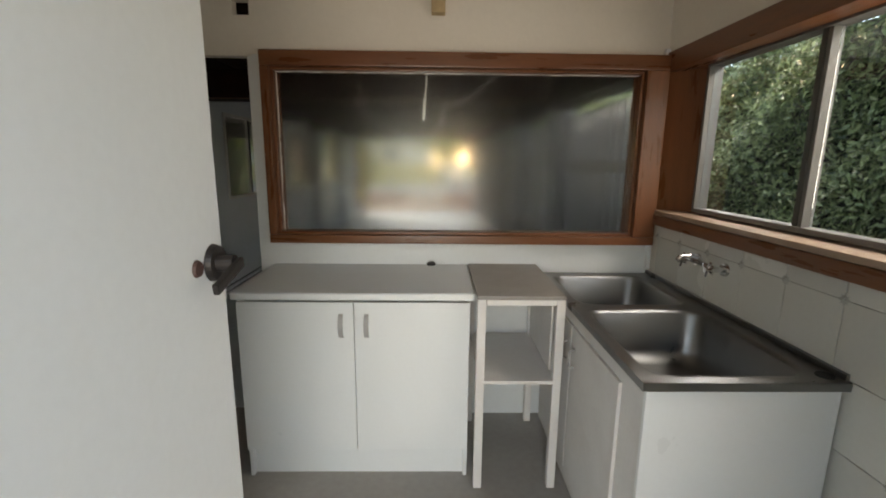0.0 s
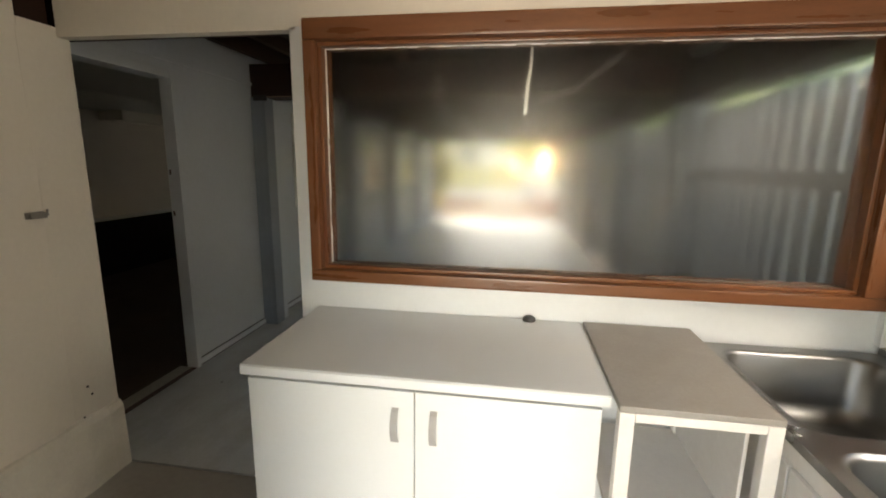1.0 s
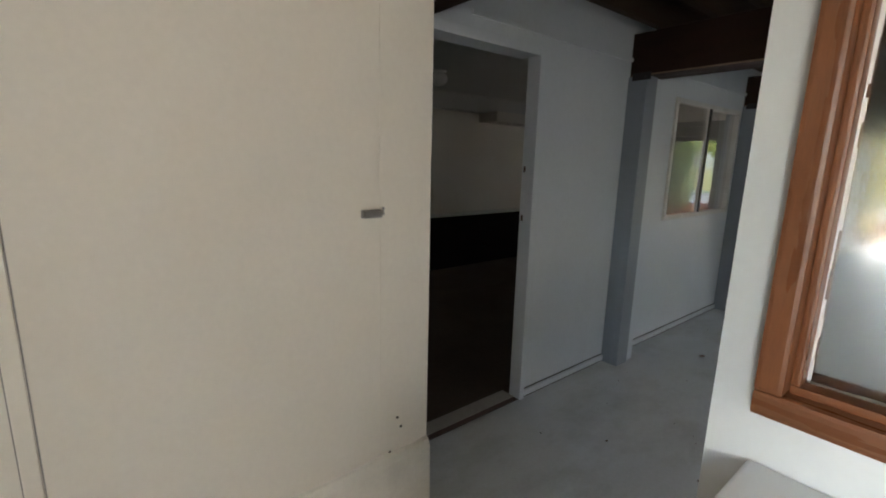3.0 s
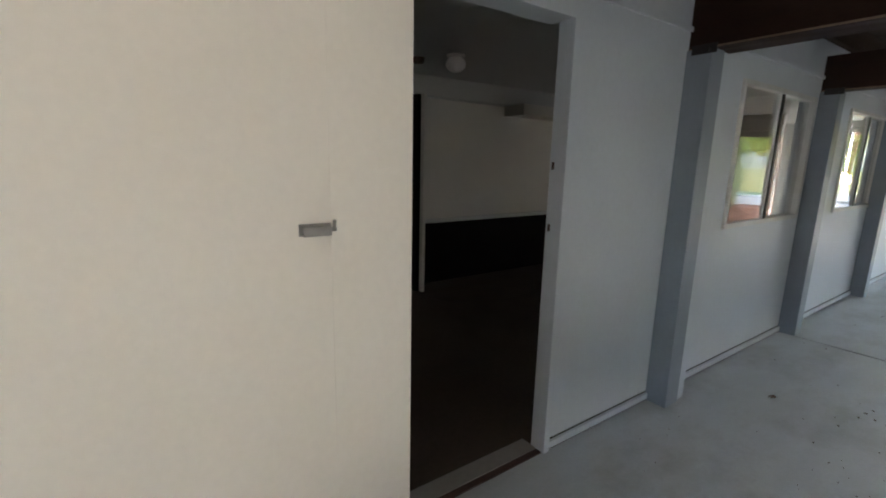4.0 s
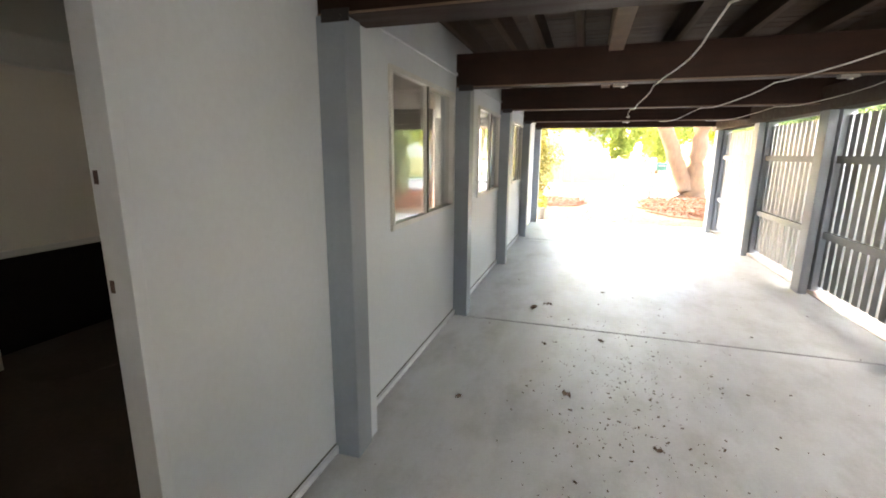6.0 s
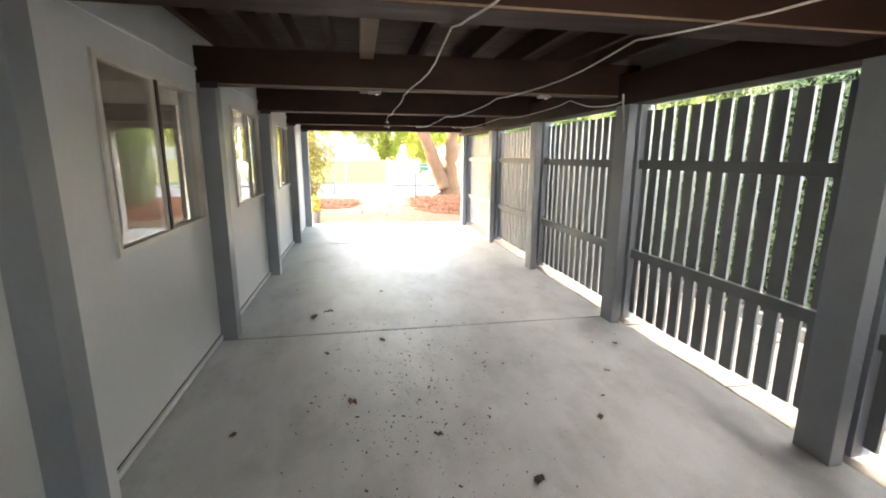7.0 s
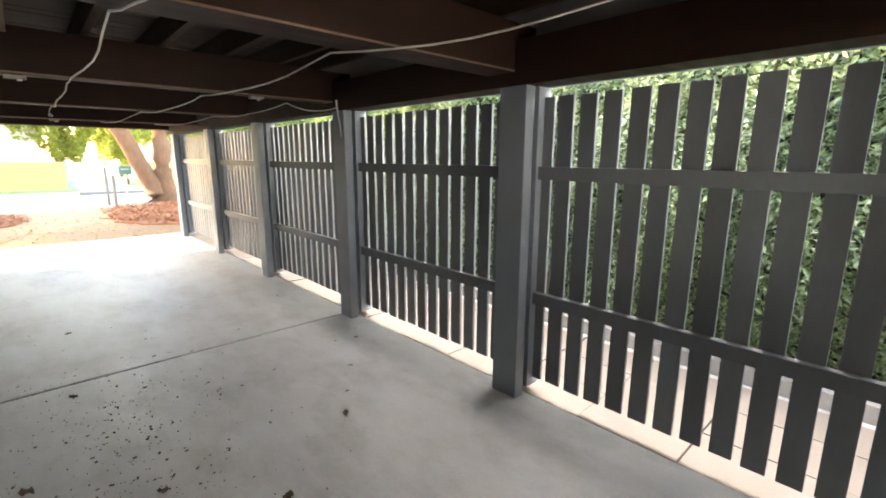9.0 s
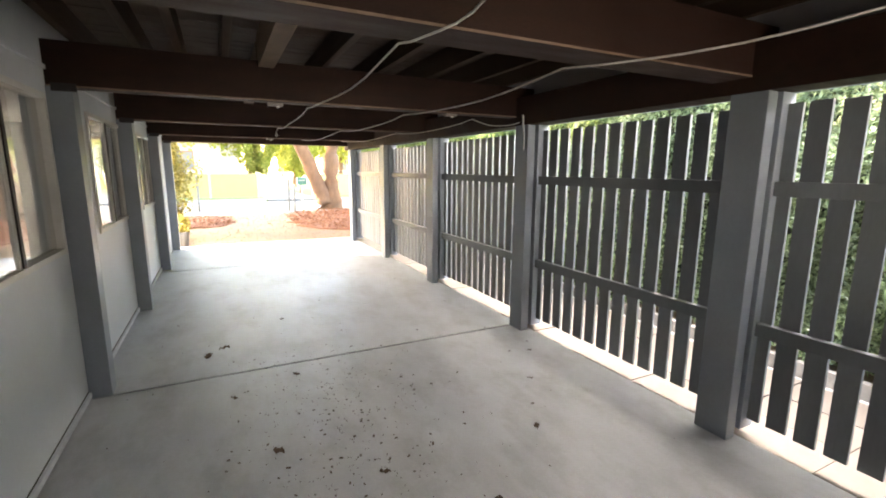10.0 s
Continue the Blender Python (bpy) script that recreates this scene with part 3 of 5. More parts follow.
# ---- setting: carport walls ----
XB = -2.36
setting("wall_carport_stub", "blue", "blue-grey painted wall beside dark doorway", ((XB - 0.12, 2.40, 0.0), (XB + 0.005, 2.68, 2.5)), ((XB - 0.12, 2.68, 2.12), (XB + 0.005, 3.545, 2.5)), bevel=0.004, category="wall")
setting("wall_carport", "blue", "pale blue-grey painted carport wall with window openings",
        ((XB - 0.06, 3.545, 0.0), (XB, 5.21, 2.6)),
        ((XB - 0.12, 5.21, 0.0), (XB, 13.3, 1.05)), ((XB - 0.12, 5.21, 2.05), (XB, 13.3, 2.6)),
        ((XB - 0.12, 6.59, 1.05), (XB, 7.54, 2.05)), ((XB - 0.12, 8.90, 1.05), (XB, 9.98, 2.05)), ((XB - 0.12, 11.22, 1.05), (XB, 13.3, 2.05)), category="wall")
setting("door_jamb", "blue", "blue-grey door jamb with strike plate", ((XB - 0.07, 3.51, 0.0), (XB + 0.022, 3.55, 2.14)), ((XB - 0.12, 2.645, 0.0), (XB + 0.018, 2.69, 2.14)), ((XB - 0.12, 2.69, 2.09), (XB + 0.02, 3.51, 2.14)), bevel=0.004, category="door jamb")
setting("trim_cover_strip", "blue", "pale cover strip high along carport wall", ((XB, 3.0, 2.20), (XB + 0.014, 13.2, 2.225)), bevel=0.003, category="trim")
setting("baseboard_carport", "blue", "blue-grey skirting with open dark joint above the slab", ((XB, 3.55, 0.014), (XB + 0.02, 4.47, 0.052)), ((XB, 4.76, 0.014), (XB + 0.02, 6.64, 0.052)), ((XB, 6.84, 0.014), (XB + 0.02, 8.81, 0.052)), ((XB, 9.02, 0.014), (XB + 0.02, 11.09, 0.052)), bevel=0.004, category="skirting")
setting("skirting_joint", "joint", "dark gap above the carport skirting", *(((XB, a, 0.052), (XB + 0.004, b, 0.060)) for a, b in ((3.55, 4.47), (4.76, 6.64), (6.84, 8.81), (9.02, 11.09))), category="joint")
setting("threshold_dark_room", "laundry_floor", "worn concrete lip of dark doorway", ((XB - 0.13, 2.69, -0.1), (XB - 0.03, 3.51, 0.006)), bevel=0.004, category="threshold")
setting("threshold_gap", "rust", "brown dirt line along doorway lip", ((XB - 0.029, 2.69, -0.1), (XB + 0.006, 3.51, 0.003)), category="threshold")
# unlit room behind it
setting("wall_room_far", "dull_white", "dull white wall of the unlit room above dark panelling", ((-5.5, 4.50, 0.79), (-5.35, 13.2, 2.15)), category="wall")
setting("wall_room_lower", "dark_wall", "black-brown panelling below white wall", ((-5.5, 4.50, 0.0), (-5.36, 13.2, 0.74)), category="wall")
setting("trim_dado", "grey_wall", "grey dado rail along dark panelling", ((-5.5, 4.50, 0.74), (-5.32, 13.2, 0.79)), bevel=0.006, category="trim")
setting("room_beam", "grey_wall", "grey painted beam along the room ceiling", ((-5.5, 3.0, 2.15), (-5.2, 13.2, 2.36)), bevel=0.006, category="beam")
setting("room_bulkhead", "dull_white", "boxed dull white bulkhead on far wall", ((-5.35, 5.88, 2.03), (-5.0, 8.5, 2.16)), bevel=0.006, category="bulkhead")
setting("wall_room_near", "grey_wall", "grey painted wall of the unlit room", ((-5.5, 1.0, 0.0), (-5.05, 3.76, 2.36)), ((-7.2, 0.9, 0.0), (-2.36, 1.0, 2.36)), category="wall")
# Opening in this unseen wall is made up, to admit the fill lamp.
setting("wall_room_end", "grey_wall", "unseen grey end wall, opening added for the fill lamp", ((-7.2, 13.2, 0.0), (-3.65, 13.3, 2.36)), ((-2.65, 13.2, 0.0), (-2.51, 13.3, 2.36)), ((-3.65, 13.2, 0.0), (-2.65, 13.3, 1.0)), ((-3.65, 13.2, 2.15), (-2.65, 13.3, 2.36)), category="wall")
# Added wall, not known in the room; turns an unlit side to the windows.
setting("wall_room_cross", "grey_wall", "added grey cross wall hiding the lit far wall from the windows", ((-5.34, 11.0, 0.0), (-4.05, 11.1, 2.36)), category="wall")
setting("wall_closet", "brick", "dark brick wall in the space beyond the inner doorway", ((-7.2, 2.0, 0.0), (-7.0, 6.0, 2.36)), ((-7.0, 2.2, 0.0), (-5.5, 2.3, 2.36)), ((-7.0, 5.9, 0.0), (-5.5, 6.0, 2.36)), category="wall")
ob = thing("closet_shelves", (-6.75, 4.1, 0.0), "dark brown timber shelves in the unlit space", "shelves")
for z in (0.42, 0.86, 1.42, 1.86):
    boxes("shelf_board", "beam", ob, ((-0.2, -1.2, z), (0.2, 1.2, z + 0.03)), bevel=0.003)
for y in (-1.2, 0.0, 1.18):
    boxes("shelf_upright", "beam", ob, ((-0.22, y, 0.0), (-0.19, y + 0.03, 2.1)), bevel=0.003)
setting("door_trim_inner", "dull_white", "thin pale trim beside inner doorway", ((-5.14, 4.505, 0.0), (-5.08, 4.54, 2.15)), bevel=0.004, category="trim")
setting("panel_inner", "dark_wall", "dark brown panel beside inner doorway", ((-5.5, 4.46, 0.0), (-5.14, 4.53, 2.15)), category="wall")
setting("threshold", "dull_white", "pale threshold of inner doorway", ((-5.5, 3.80, 0.0), (-5.33, 4.46, 0.035)), bevel=0.006, category="threshold")
setting("ceiling_dark_room", "grey_wall", "grey sheeted ceiling of the unlit room", ((-7.2, 1.0, 2.36), (-2.5, 13.3, 2.40)), category="ceiling")

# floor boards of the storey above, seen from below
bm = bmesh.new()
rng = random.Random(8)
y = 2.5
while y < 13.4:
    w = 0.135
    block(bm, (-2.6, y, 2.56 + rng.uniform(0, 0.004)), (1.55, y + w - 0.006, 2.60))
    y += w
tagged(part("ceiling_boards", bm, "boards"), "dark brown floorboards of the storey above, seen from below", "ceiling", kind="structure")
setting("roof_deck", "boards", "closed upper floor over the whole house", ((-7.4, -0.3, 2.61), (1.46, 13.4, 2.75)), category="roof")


def ceiling_beam(y, depth=0.13, z=SOFFIT):
    ob = thing("ceiling_beam", (-0.5, y, z), "heavy dark-stained timber beam across the carport", "beam", "carport beams", "structure")
    bm = bmesh.new()
    block(bm, (-1.87, 0, 0), (1.90, depth, 0.28), 0.006)
    part("beam_timber", bm, "beam", ob)
    bm = bmesh.new()
    block(bm, (-1.86, depth + 0.004, 0.03), (1.80, depth + 0.05, 0.27), 0.004)
    part("packer", bm, "beam", ob)
    # Pale strip puts the light caught on the lower edge into colour.
    bm = bmesh.new()
    block(bm, (-1.86, -0.004, 0.001), (1.86, -0.0002, 0.011), 0.001)
    part("worn_arris", bm, "raw_joist", ob, "pale strip for the light-catching lower edge")
    return ob


for yy, dd in zip(POST_L, (0.22, 0.13, 0.13, 0.13, 0.13)):
    ceiling_beam(yy + 0.02, dd)
ceiling_beam(2.56, 0.10)
ob = thing("edge_beam", (1.295, 2.5, 2.02), "dark-stained timber edge beam on the fence posts", "beam", "", "structure")
bm = bmesh.new()
block(bm, (-0.10, 0, 0), (0.10, 10.9, 0.26), 0.006)
part("beam_timber", bm, "beam", ob)
bm = bmesh.new()
block(bm, (0.105, -0.2, 0.0), (0.14, 10.95, 0.5), 0.004)
part("fascia", bm, "post", ob)


def joist(x, y0, y1, z=2.39, w=0.05, mat_name="joist"):
    ob = thing("floor_joist", (x, y0, z), "rough brown hardwood floor joist overhead", "joist", "floor joists", "structure")
    bm = bmesh.new()
    block(bm, (-w / 2, 0, 0), (w / 2, y1 - y0, 2.555 - z), 0.004)
    part("joist_timber", bm, mat_name, ob)


for x in (-2.2, -1.86, -1.62, -1.33, -0.62, -0.17, 0.28, 0.73, 1.1):
    joist(x, 2.55, 13.3)
joist(-1.06, 4.8, 6.69, 2.335, 0.11, "raw_joist")
joist(-1.06, 6.85, 8.87, 2.345, 0.10, "raw_joist")


# ---- carport windows and laundry windows ----
def slider(name, y0, y1, z0, z1, x, face, split, frame_mat, label, fw=0.035, sash_mat="bronze", bar=0.026, stile=0.0355):
    """An aluminium sliding window in a wall of constant x; face is the side (+1, -1) from which the sash stands proud."""
    ob = thing(name, (x, (y0 + y1) / 2, z0), label, "window", kind="structure")
    h, k = z1 - z0, (y1 - y0) / 2
    s = split - (y0 + y1) / 2
    boxes("window_frame", frame_mat, ob, ((-0.035, -k, 0), (0.035, -k + fw, h)), ((-0.035, k - fw, 0), (0.035, k, h)), ((-0.035, -k + fw, 0), (0.035, k - fw, fw)), ((-0.035, -k + fw, h - fw), (0.035, k - fw, h)), bevel=0.003)
    boxes("mullion", frame_mat, ob, ((-0.022, s + 0.004 - bar, fw), (0.022, s + 0.004, h - fw)), bevel=0.003)
    boxes("sash_stile", sash_mat, ob, ((-0.024, s + 0.0045, fw), (0.03, s + 0.0045 + stile, h - fw)), bevel=0.003)
    for a, b, dx in ((-k + fw, s + 0.004 - bar, 0.01), (s + 0.0045 + stile, k - fw, -0.01)):
        bm = bmesh.new()
        block(bm, (dx - 0.002, a, fw), (dx + 0.002, b, h - fw))
        part("pane", bm, "clear", ob).visible_shadow = False
    return ob


slider("window_1", 5.215, 6.585, 1.055, 2.045, XB - 0.02, 1, 5.88, "window_white", "white-framed aluminium sliding window in carport wall, dark room behind")
slider("window_2", 7.545, 8.895, 1.055, 2.045, XB - 0.02, 1, 8.20, "window_white", "white-framed aluminium sliding window in carport wall, dark room behind")
slider("window_3", 9.985, 11.215, 1.055, 2.045, XB - 0.02, 1, 10.6, "window_white", "white-framed aluminium sliding window near carport mouth, dark room behind")
ob = slider("window_4", 0.30, 2.20, 1.285, 2.01, 1.43, -1, 1.525, "alu_mill", "aluminium sliding window over the laundry sink, hedge outside", 0.02, "sash_dark", 0.018, 0.024)
ob = thing("window_lining", (1.30, 1.3, 1.20), "varnished red-brown timber lining round laundry window", "window frame", kind="structure")
bm = bmesh.new()
vs = [bm.verts.new(Vector(c) - Vector((1.30, 1.3, 1.20))) for z in (1.225, 2.10) for c in ((1.298, 2.412, z), (1.465, 2.205, z), (1.465, 2.412, z))]
bm.faces.new(vs[:3]), bm.faces.new(vs[3:])
for k in range(3):
    bm.faces.new((vs[k], vs[(k + 1) % 3], vs[3 + (k + 1) % 3], vs[3 + k]))
part("jamb_board", bm, "varnish", ob)
boxes("head_board", "varnish_y", ob, ((-0.005, -1.14, 0.80), (0.165, 1.112, 0.90)), bevel=0.004)
boxes("jamb_board", "varnish", ob, ((-0.005, -1.14, 0.025), (0.165, -1.03, 0.80)), bevel=0.004)
boxes("sill_board", "sill", ob, ((-0.018, -1.14, 0.052), (0.165, 1.112, 0.075)), bevel=0.004, label="bare pale worn timber sill")
boxes("sill_apron", "varnish_y", ob, ((-0.022, -1.14, -0.005), (0.008, 1.112, 0.05)), bevel=0.004)
ob = thing("window_frosted", (0.205, 2.43, 1.075), "wide frosted glass window in varnished brown timber frame", "window", kind="structure")
L0, R0, Z0, Z1 = -1.045, 1.088, 0.0, 1.005      # outer edge of the frame
L1, R1, Z2, Z3 = -0.985, 0.953, 0.062, 0.912    # edge of the visible glass
B = 0.016
boxes("window_frame", "varnish_h", ob, ((L0, -0.075, Z0), (R0, -0.001, Z2 - B)), bevel=0.008)
boxes("window_frame", "varnish_h", ob, ((L0, -0.075, Z3 + B), (R0, -0.001, Z1)), bevel=0.008)
boxes("window_frame", "varnish", ob, ((L0, -0.0745, Z2 - B), (L1 - B, -0.001, Z3 + B)), bevel=0.008)
boxes("window_frame", "varnish", ob, ((R1 + B, -0.0745, Z2 - B), (R0, -0.001, Z3 + B)), bevel=0.008)
boxes("window_bead", "varnish_h", ob, ((L1 - B, -0.04, Z2 - B), (R1 + B, 0.003, Z2)), bevel=0.005)
boxes("window_bead", "varnish_h", ob, ((L1 - B, -0.04, Z3), (R1 + B, 0.003, Z3 + B)), bevel=0.005)
boxes("window_bead", "varnish", ob, ((L1 - B, -0.04, Z2), (L1, 0.003, Z3)), bevel=0.005)
boxes("window_bead", "varnish", ob, ((R1, -0.04, Z2), (R1 + B, 0.003, Z3)), bevel=0.005)
boxes("window_lining_board", "varnish", ob, ((L1 - 0.02, 0.0095, 0.012), (L1 - 0.004, 0.072, 0.993)), ((R1 + 0.004, 0.0095, 0.012), (R1 + 0.02, 0.072, 0.993)), ((L1 - 0.004, 0.0095, Z2 - 0.02), (R1 + 0.004, 0.072, Z2 - 0.004)), ((L1 - 0.004, 0.0095, Z3 + 0.004), (R1 + 0.004, 0.072, Z3 + 0.02)))
rng = random.Random(14)
for a, b, fixed, upright, mat_name, said in ((L1, R1, Z3, False, "shelf_paint", "ragged pale putty line"), (L1, R1, Z2, False, "mould", "dark mouldy putty line"), (Z2, Z3, L1, True, "shelf_paint", "ragged pale putty line")):
    bm = bmesh.new()
    u = a
    while u < b - 0.01:
        w = min(rng.uniform(0.02, 0.07), b - u)
        t = rng.uniform(0.001, 0.006)
        sgn = -1 if fixed == Z3 else 1
        lo, hi = sorted((fixed, fixed + sgn * t))
        if upright:
            block(bm, (lo, -0.002, u), (hi, 0.0035, u + w))
        else:
            block(bm, (u, -0.002, lo), (u + w, 0.0035, hi))
        u += w
    part("putty_line", bm, mat_name, ob, said)
pane = boxes("pane", "frosted", ob, ((L1 - 0.012, 0.004, Z2 - 0.012), (R1 + 0.012, 0.009, Z3 + 0.012)))
pane.visible_shadow = False


# ---- laundry things ----
def entry_door():
    ob = thing("entry_door", (-0.392, 0.03, 0.0), "white flush timber door standing open into the laundry", "door", kind="structure")
    boxes("door_leaf", "white", ob, ((-0.036, 0.0, 0.01), (0.0, 0.85, 2.03)), bevel=0.003)
    hz, hy = 1.315, 0.808
    for side in (1, -1):
        x0 = 0.0 if side > 0 else -0.036
        bm = bmesh.new()
        rod(bm, (x0, hy, hz), (x0 + side * 0.012, hy, hz), 0.040, 0.036, 28)
        rod(bm, (x0 + side * 0.012, hy, hz), (x0 + side * 0.045, hy, hz), 0.020, 0.017, 18)
        bar = bmesh.new()
        block(bar, (-0.006, -0.108, -0.011), (0.006, 0.016, 0.011), 0.004)
        bmesh.ops.transform(bar, matrix=Matrix.Translation((x0 + side * 0.052, hy, hz - 0.004)) @ Matrix.Rotation(radians(14), 4, "X"), verts=bar.verts)
        hold = bpy.data.meshes.new("lever")
        bar.to_mesh(hold)
        bar.free()
        bm.from_mesh(hold)
        part("lever_handle", bm, "bronze", ob, "dark bronze lever handle on round rose")
        bm = bmesh.new()
        rod(bm, (x0, hy - 0.066, hz + 0.002), (x0 + side * 0.006, hy - 0.066, hz + 0.002), 0.018, 0.015, 20)
        part("key_escutcheon", bm, "rust", ob, "worn brown key escutcheon")
    boxes("latch_plate", "bronze", ob, ((-0.03, 0.8495, 1.26), (-0.006, 0.852, 1.37)))
    for z in (0.25, 1.75):
        bm = bmesh.new()
        rod(bm, (0.004, -0.004, z - 0.05), (0.004, -0.004, z + 0.05), 0.006)
        part("hinge", bm, "zinc", ob)


entry_door()
setting("door_frame", "white", "white painted entry door frame", ((-0.47, -0.22, 0.0), (-0.43, 0.02, 2.06)), ((0.43, -0.22, 0.0), (0.47, 0.0, 2.06)), ((-0.47, -0.22, 2.045), (0.47, 0.0, 2.09)), bevel=0.004, category="door frame")


def base_cabinet():
    ob = thing("base_cabinet", (-0.295, 1.85, 0.0), "white laminate two-door base cabinet on recessed plinth", "cabinet")
    for x in (-0.53, 0.512):
        boxes("end_panel", "laminate", ob, ((x, 0.02, 0.0), (x + 0.018, 0.57, 0.905)), bevel=0.002)
    boxes("floor_panel", "laminate", ob, ((-0.511, 0.02, 0.15), (0.511, 0.549, 0.168)), bevel=0.002)
    boxes("back_panel", "laminate", ob, ((-0.511, 0.55, 0.02), (0.511, 0.568, 0.90)), bevel=0.002)
    boxes("kickboard", "laminate", ob, ((-0.511, 0.046, 0.0), (0.511, 0.062, 0.149)), bevel=0.002)
    for s in (-1, 1):
        lo, hi = (-0.5285, -0.0015) if s < 0 else (0.0015, 0.5285)
        d = boxes("cabinet_door", "laminate", ob, ((lo, 0.0, 0.155), (hi, 0.017, 0.898)), bevel=0.0025)
        bm = bmesh.new()
        x = s * 0.058
        rings = []
        for k in range(15):
            u = k / 14
            y, z = 0.004 - 0.030 * math.sin(math.pi * u) ** 0.55, 0.728 + 0.118 * u
            out = 0.0055 * math.cos(math.pi * u)
            rings.append([bm.verts.new((x + sx * 0.0105, y + sy * 0.003, z - sy * out * 0.4)) for sx, sy in ((-1, -1), (-0.8, -1.25), (0.8, -1.25), (1, -1), (1, 1), (-1, 1))])
        for lo_ring, hi_ring in zip(rings, rings[1:]):
            for k in range(6):
                bm.faces.new((lo_ring[k], lo_ring[(k + 1) % 6], hi_ring[(k + 1) % 6], hi_ring[k]))
        bm.faces.new(rings[0][::-1])
        bm.faces.new(rings[-1])
        part("door_handle", bm, "handle", d, "grey bow handle")
    return ob


base_cabinet()
bm = bmesh.new()
block(bm, (-0.55, 0, 0), (0.55, 0.585, 0.036), 0.008)
top = part("worktop", bm, "counter")
top.location = (-0.295, 1.842, 0.9085)
boxes("edge_strip", "laminate", top, ((-0.546, -0.0035, 0.005), (0.546, -0.0004, 0.031)), bevel=0.001, label="white laminate front edge")
tagged(top, "pale off-white laminate worktop with rounded edge", "worktop")


def open_shelf():
    ob = thing("open_shelf", (0.455, 2.08, 0.0), "white painted timber shelf stand with dusty top", "shelf")
    boxes("top_board", "dusty", ob, ((-0.195, -0.30, 0.935), (0.195, 0.33, 0.953)), bevel=0.004, label="dusty brown-grey top board")
    boxes("top_rail", "shelf_paint", ob, ((-0.155, -0.30, 0.91), (0.155, -0.265, 0.935)), bevel=0.003)
    boxes("top_rail", "shelf_paint", ob, ((-0.155, 0.26, 0.89), (0.155, 0.295, 0.935)), bevel=0.003)
    boxes("shelf_board", "shelf_paint", ob, ((-0.175, -0.299, 0.535), (0.175, 0.29, 0.552)), bevel=0.003)
    for x in (-0.175, 0.175):
        for y in (-0.2825, 0.2775):
            boxes("leg", "shelf_paint", ob, ((x - 0.019, y - 0.018, 0.0), (x + 0.019, y + 0.018, 0.9345)), bevel=0.003)
    boxes("side_board", "shelf_paint", ob, ((0.16, -0.2, 0.56), (0.17, 0.25, 0.91)), bevel=0.002)


open_shelf()


def rounded_loop(x0, y0, x1, y1, r, z, n=6):
    pts = []
    for cx, cy, a in ((x1 - r, y1 - r, 0), (x0 + r, y1 - r, 90), (x0 + r, y0 + r, 180), (x1 - r, y0 + r, 270)):
        for k in range(n + 1):
            t = radians(a + 90 * k / n)
            pts.append((cx + r * math.cos(t), cy + r * math.sin(t), z))
    return pts


def sink_bowl(bm, x0, y0, x1, y1, z, deep):
    """Lip, wall and floor of a pressed bowl."""
    loops = [rounded_loop(x0 - 0.012, y0 - 0.012, x1 + 0.012, y1 + 0.012, 0.085, z), rounded_loop(x0, y0, x1, y1, 0.08, z + 0.002), rounded_loop(x0 + 0.01, y0 + 0.01, x1 - 0.01, y1 - 0.01, 0.075, z - 0.012),
             rounded_loop(x0 + 0.02, y0 + 0.02, x1 - 0.02, y1 - 0.02, 0.075, z - deep + 0.05), rounded_loop(x0 + 0.035, y0 + 0.035, x1 - 0.035, y1 - 0.035, 0.07, z - deep + 0.015), rounded_loop(x0 + 0.07, y0 + 0.07, x1 - 0.07, y1 - 0.07, 0.06, z - deep)]
    rings = [[bm.verts.new(p) for p in lp] for lp in loops]
    for u, v in zip(rings, rings[1:]):
        for k in range(len(u)):
            f = bm.faces.new((u[k], u[(k + 1) % len(u)], v[(k + 1) % len(u)], v[k]))
            f.smooth = True
    bm.faces.new(rings[-1])
    return rings[0]


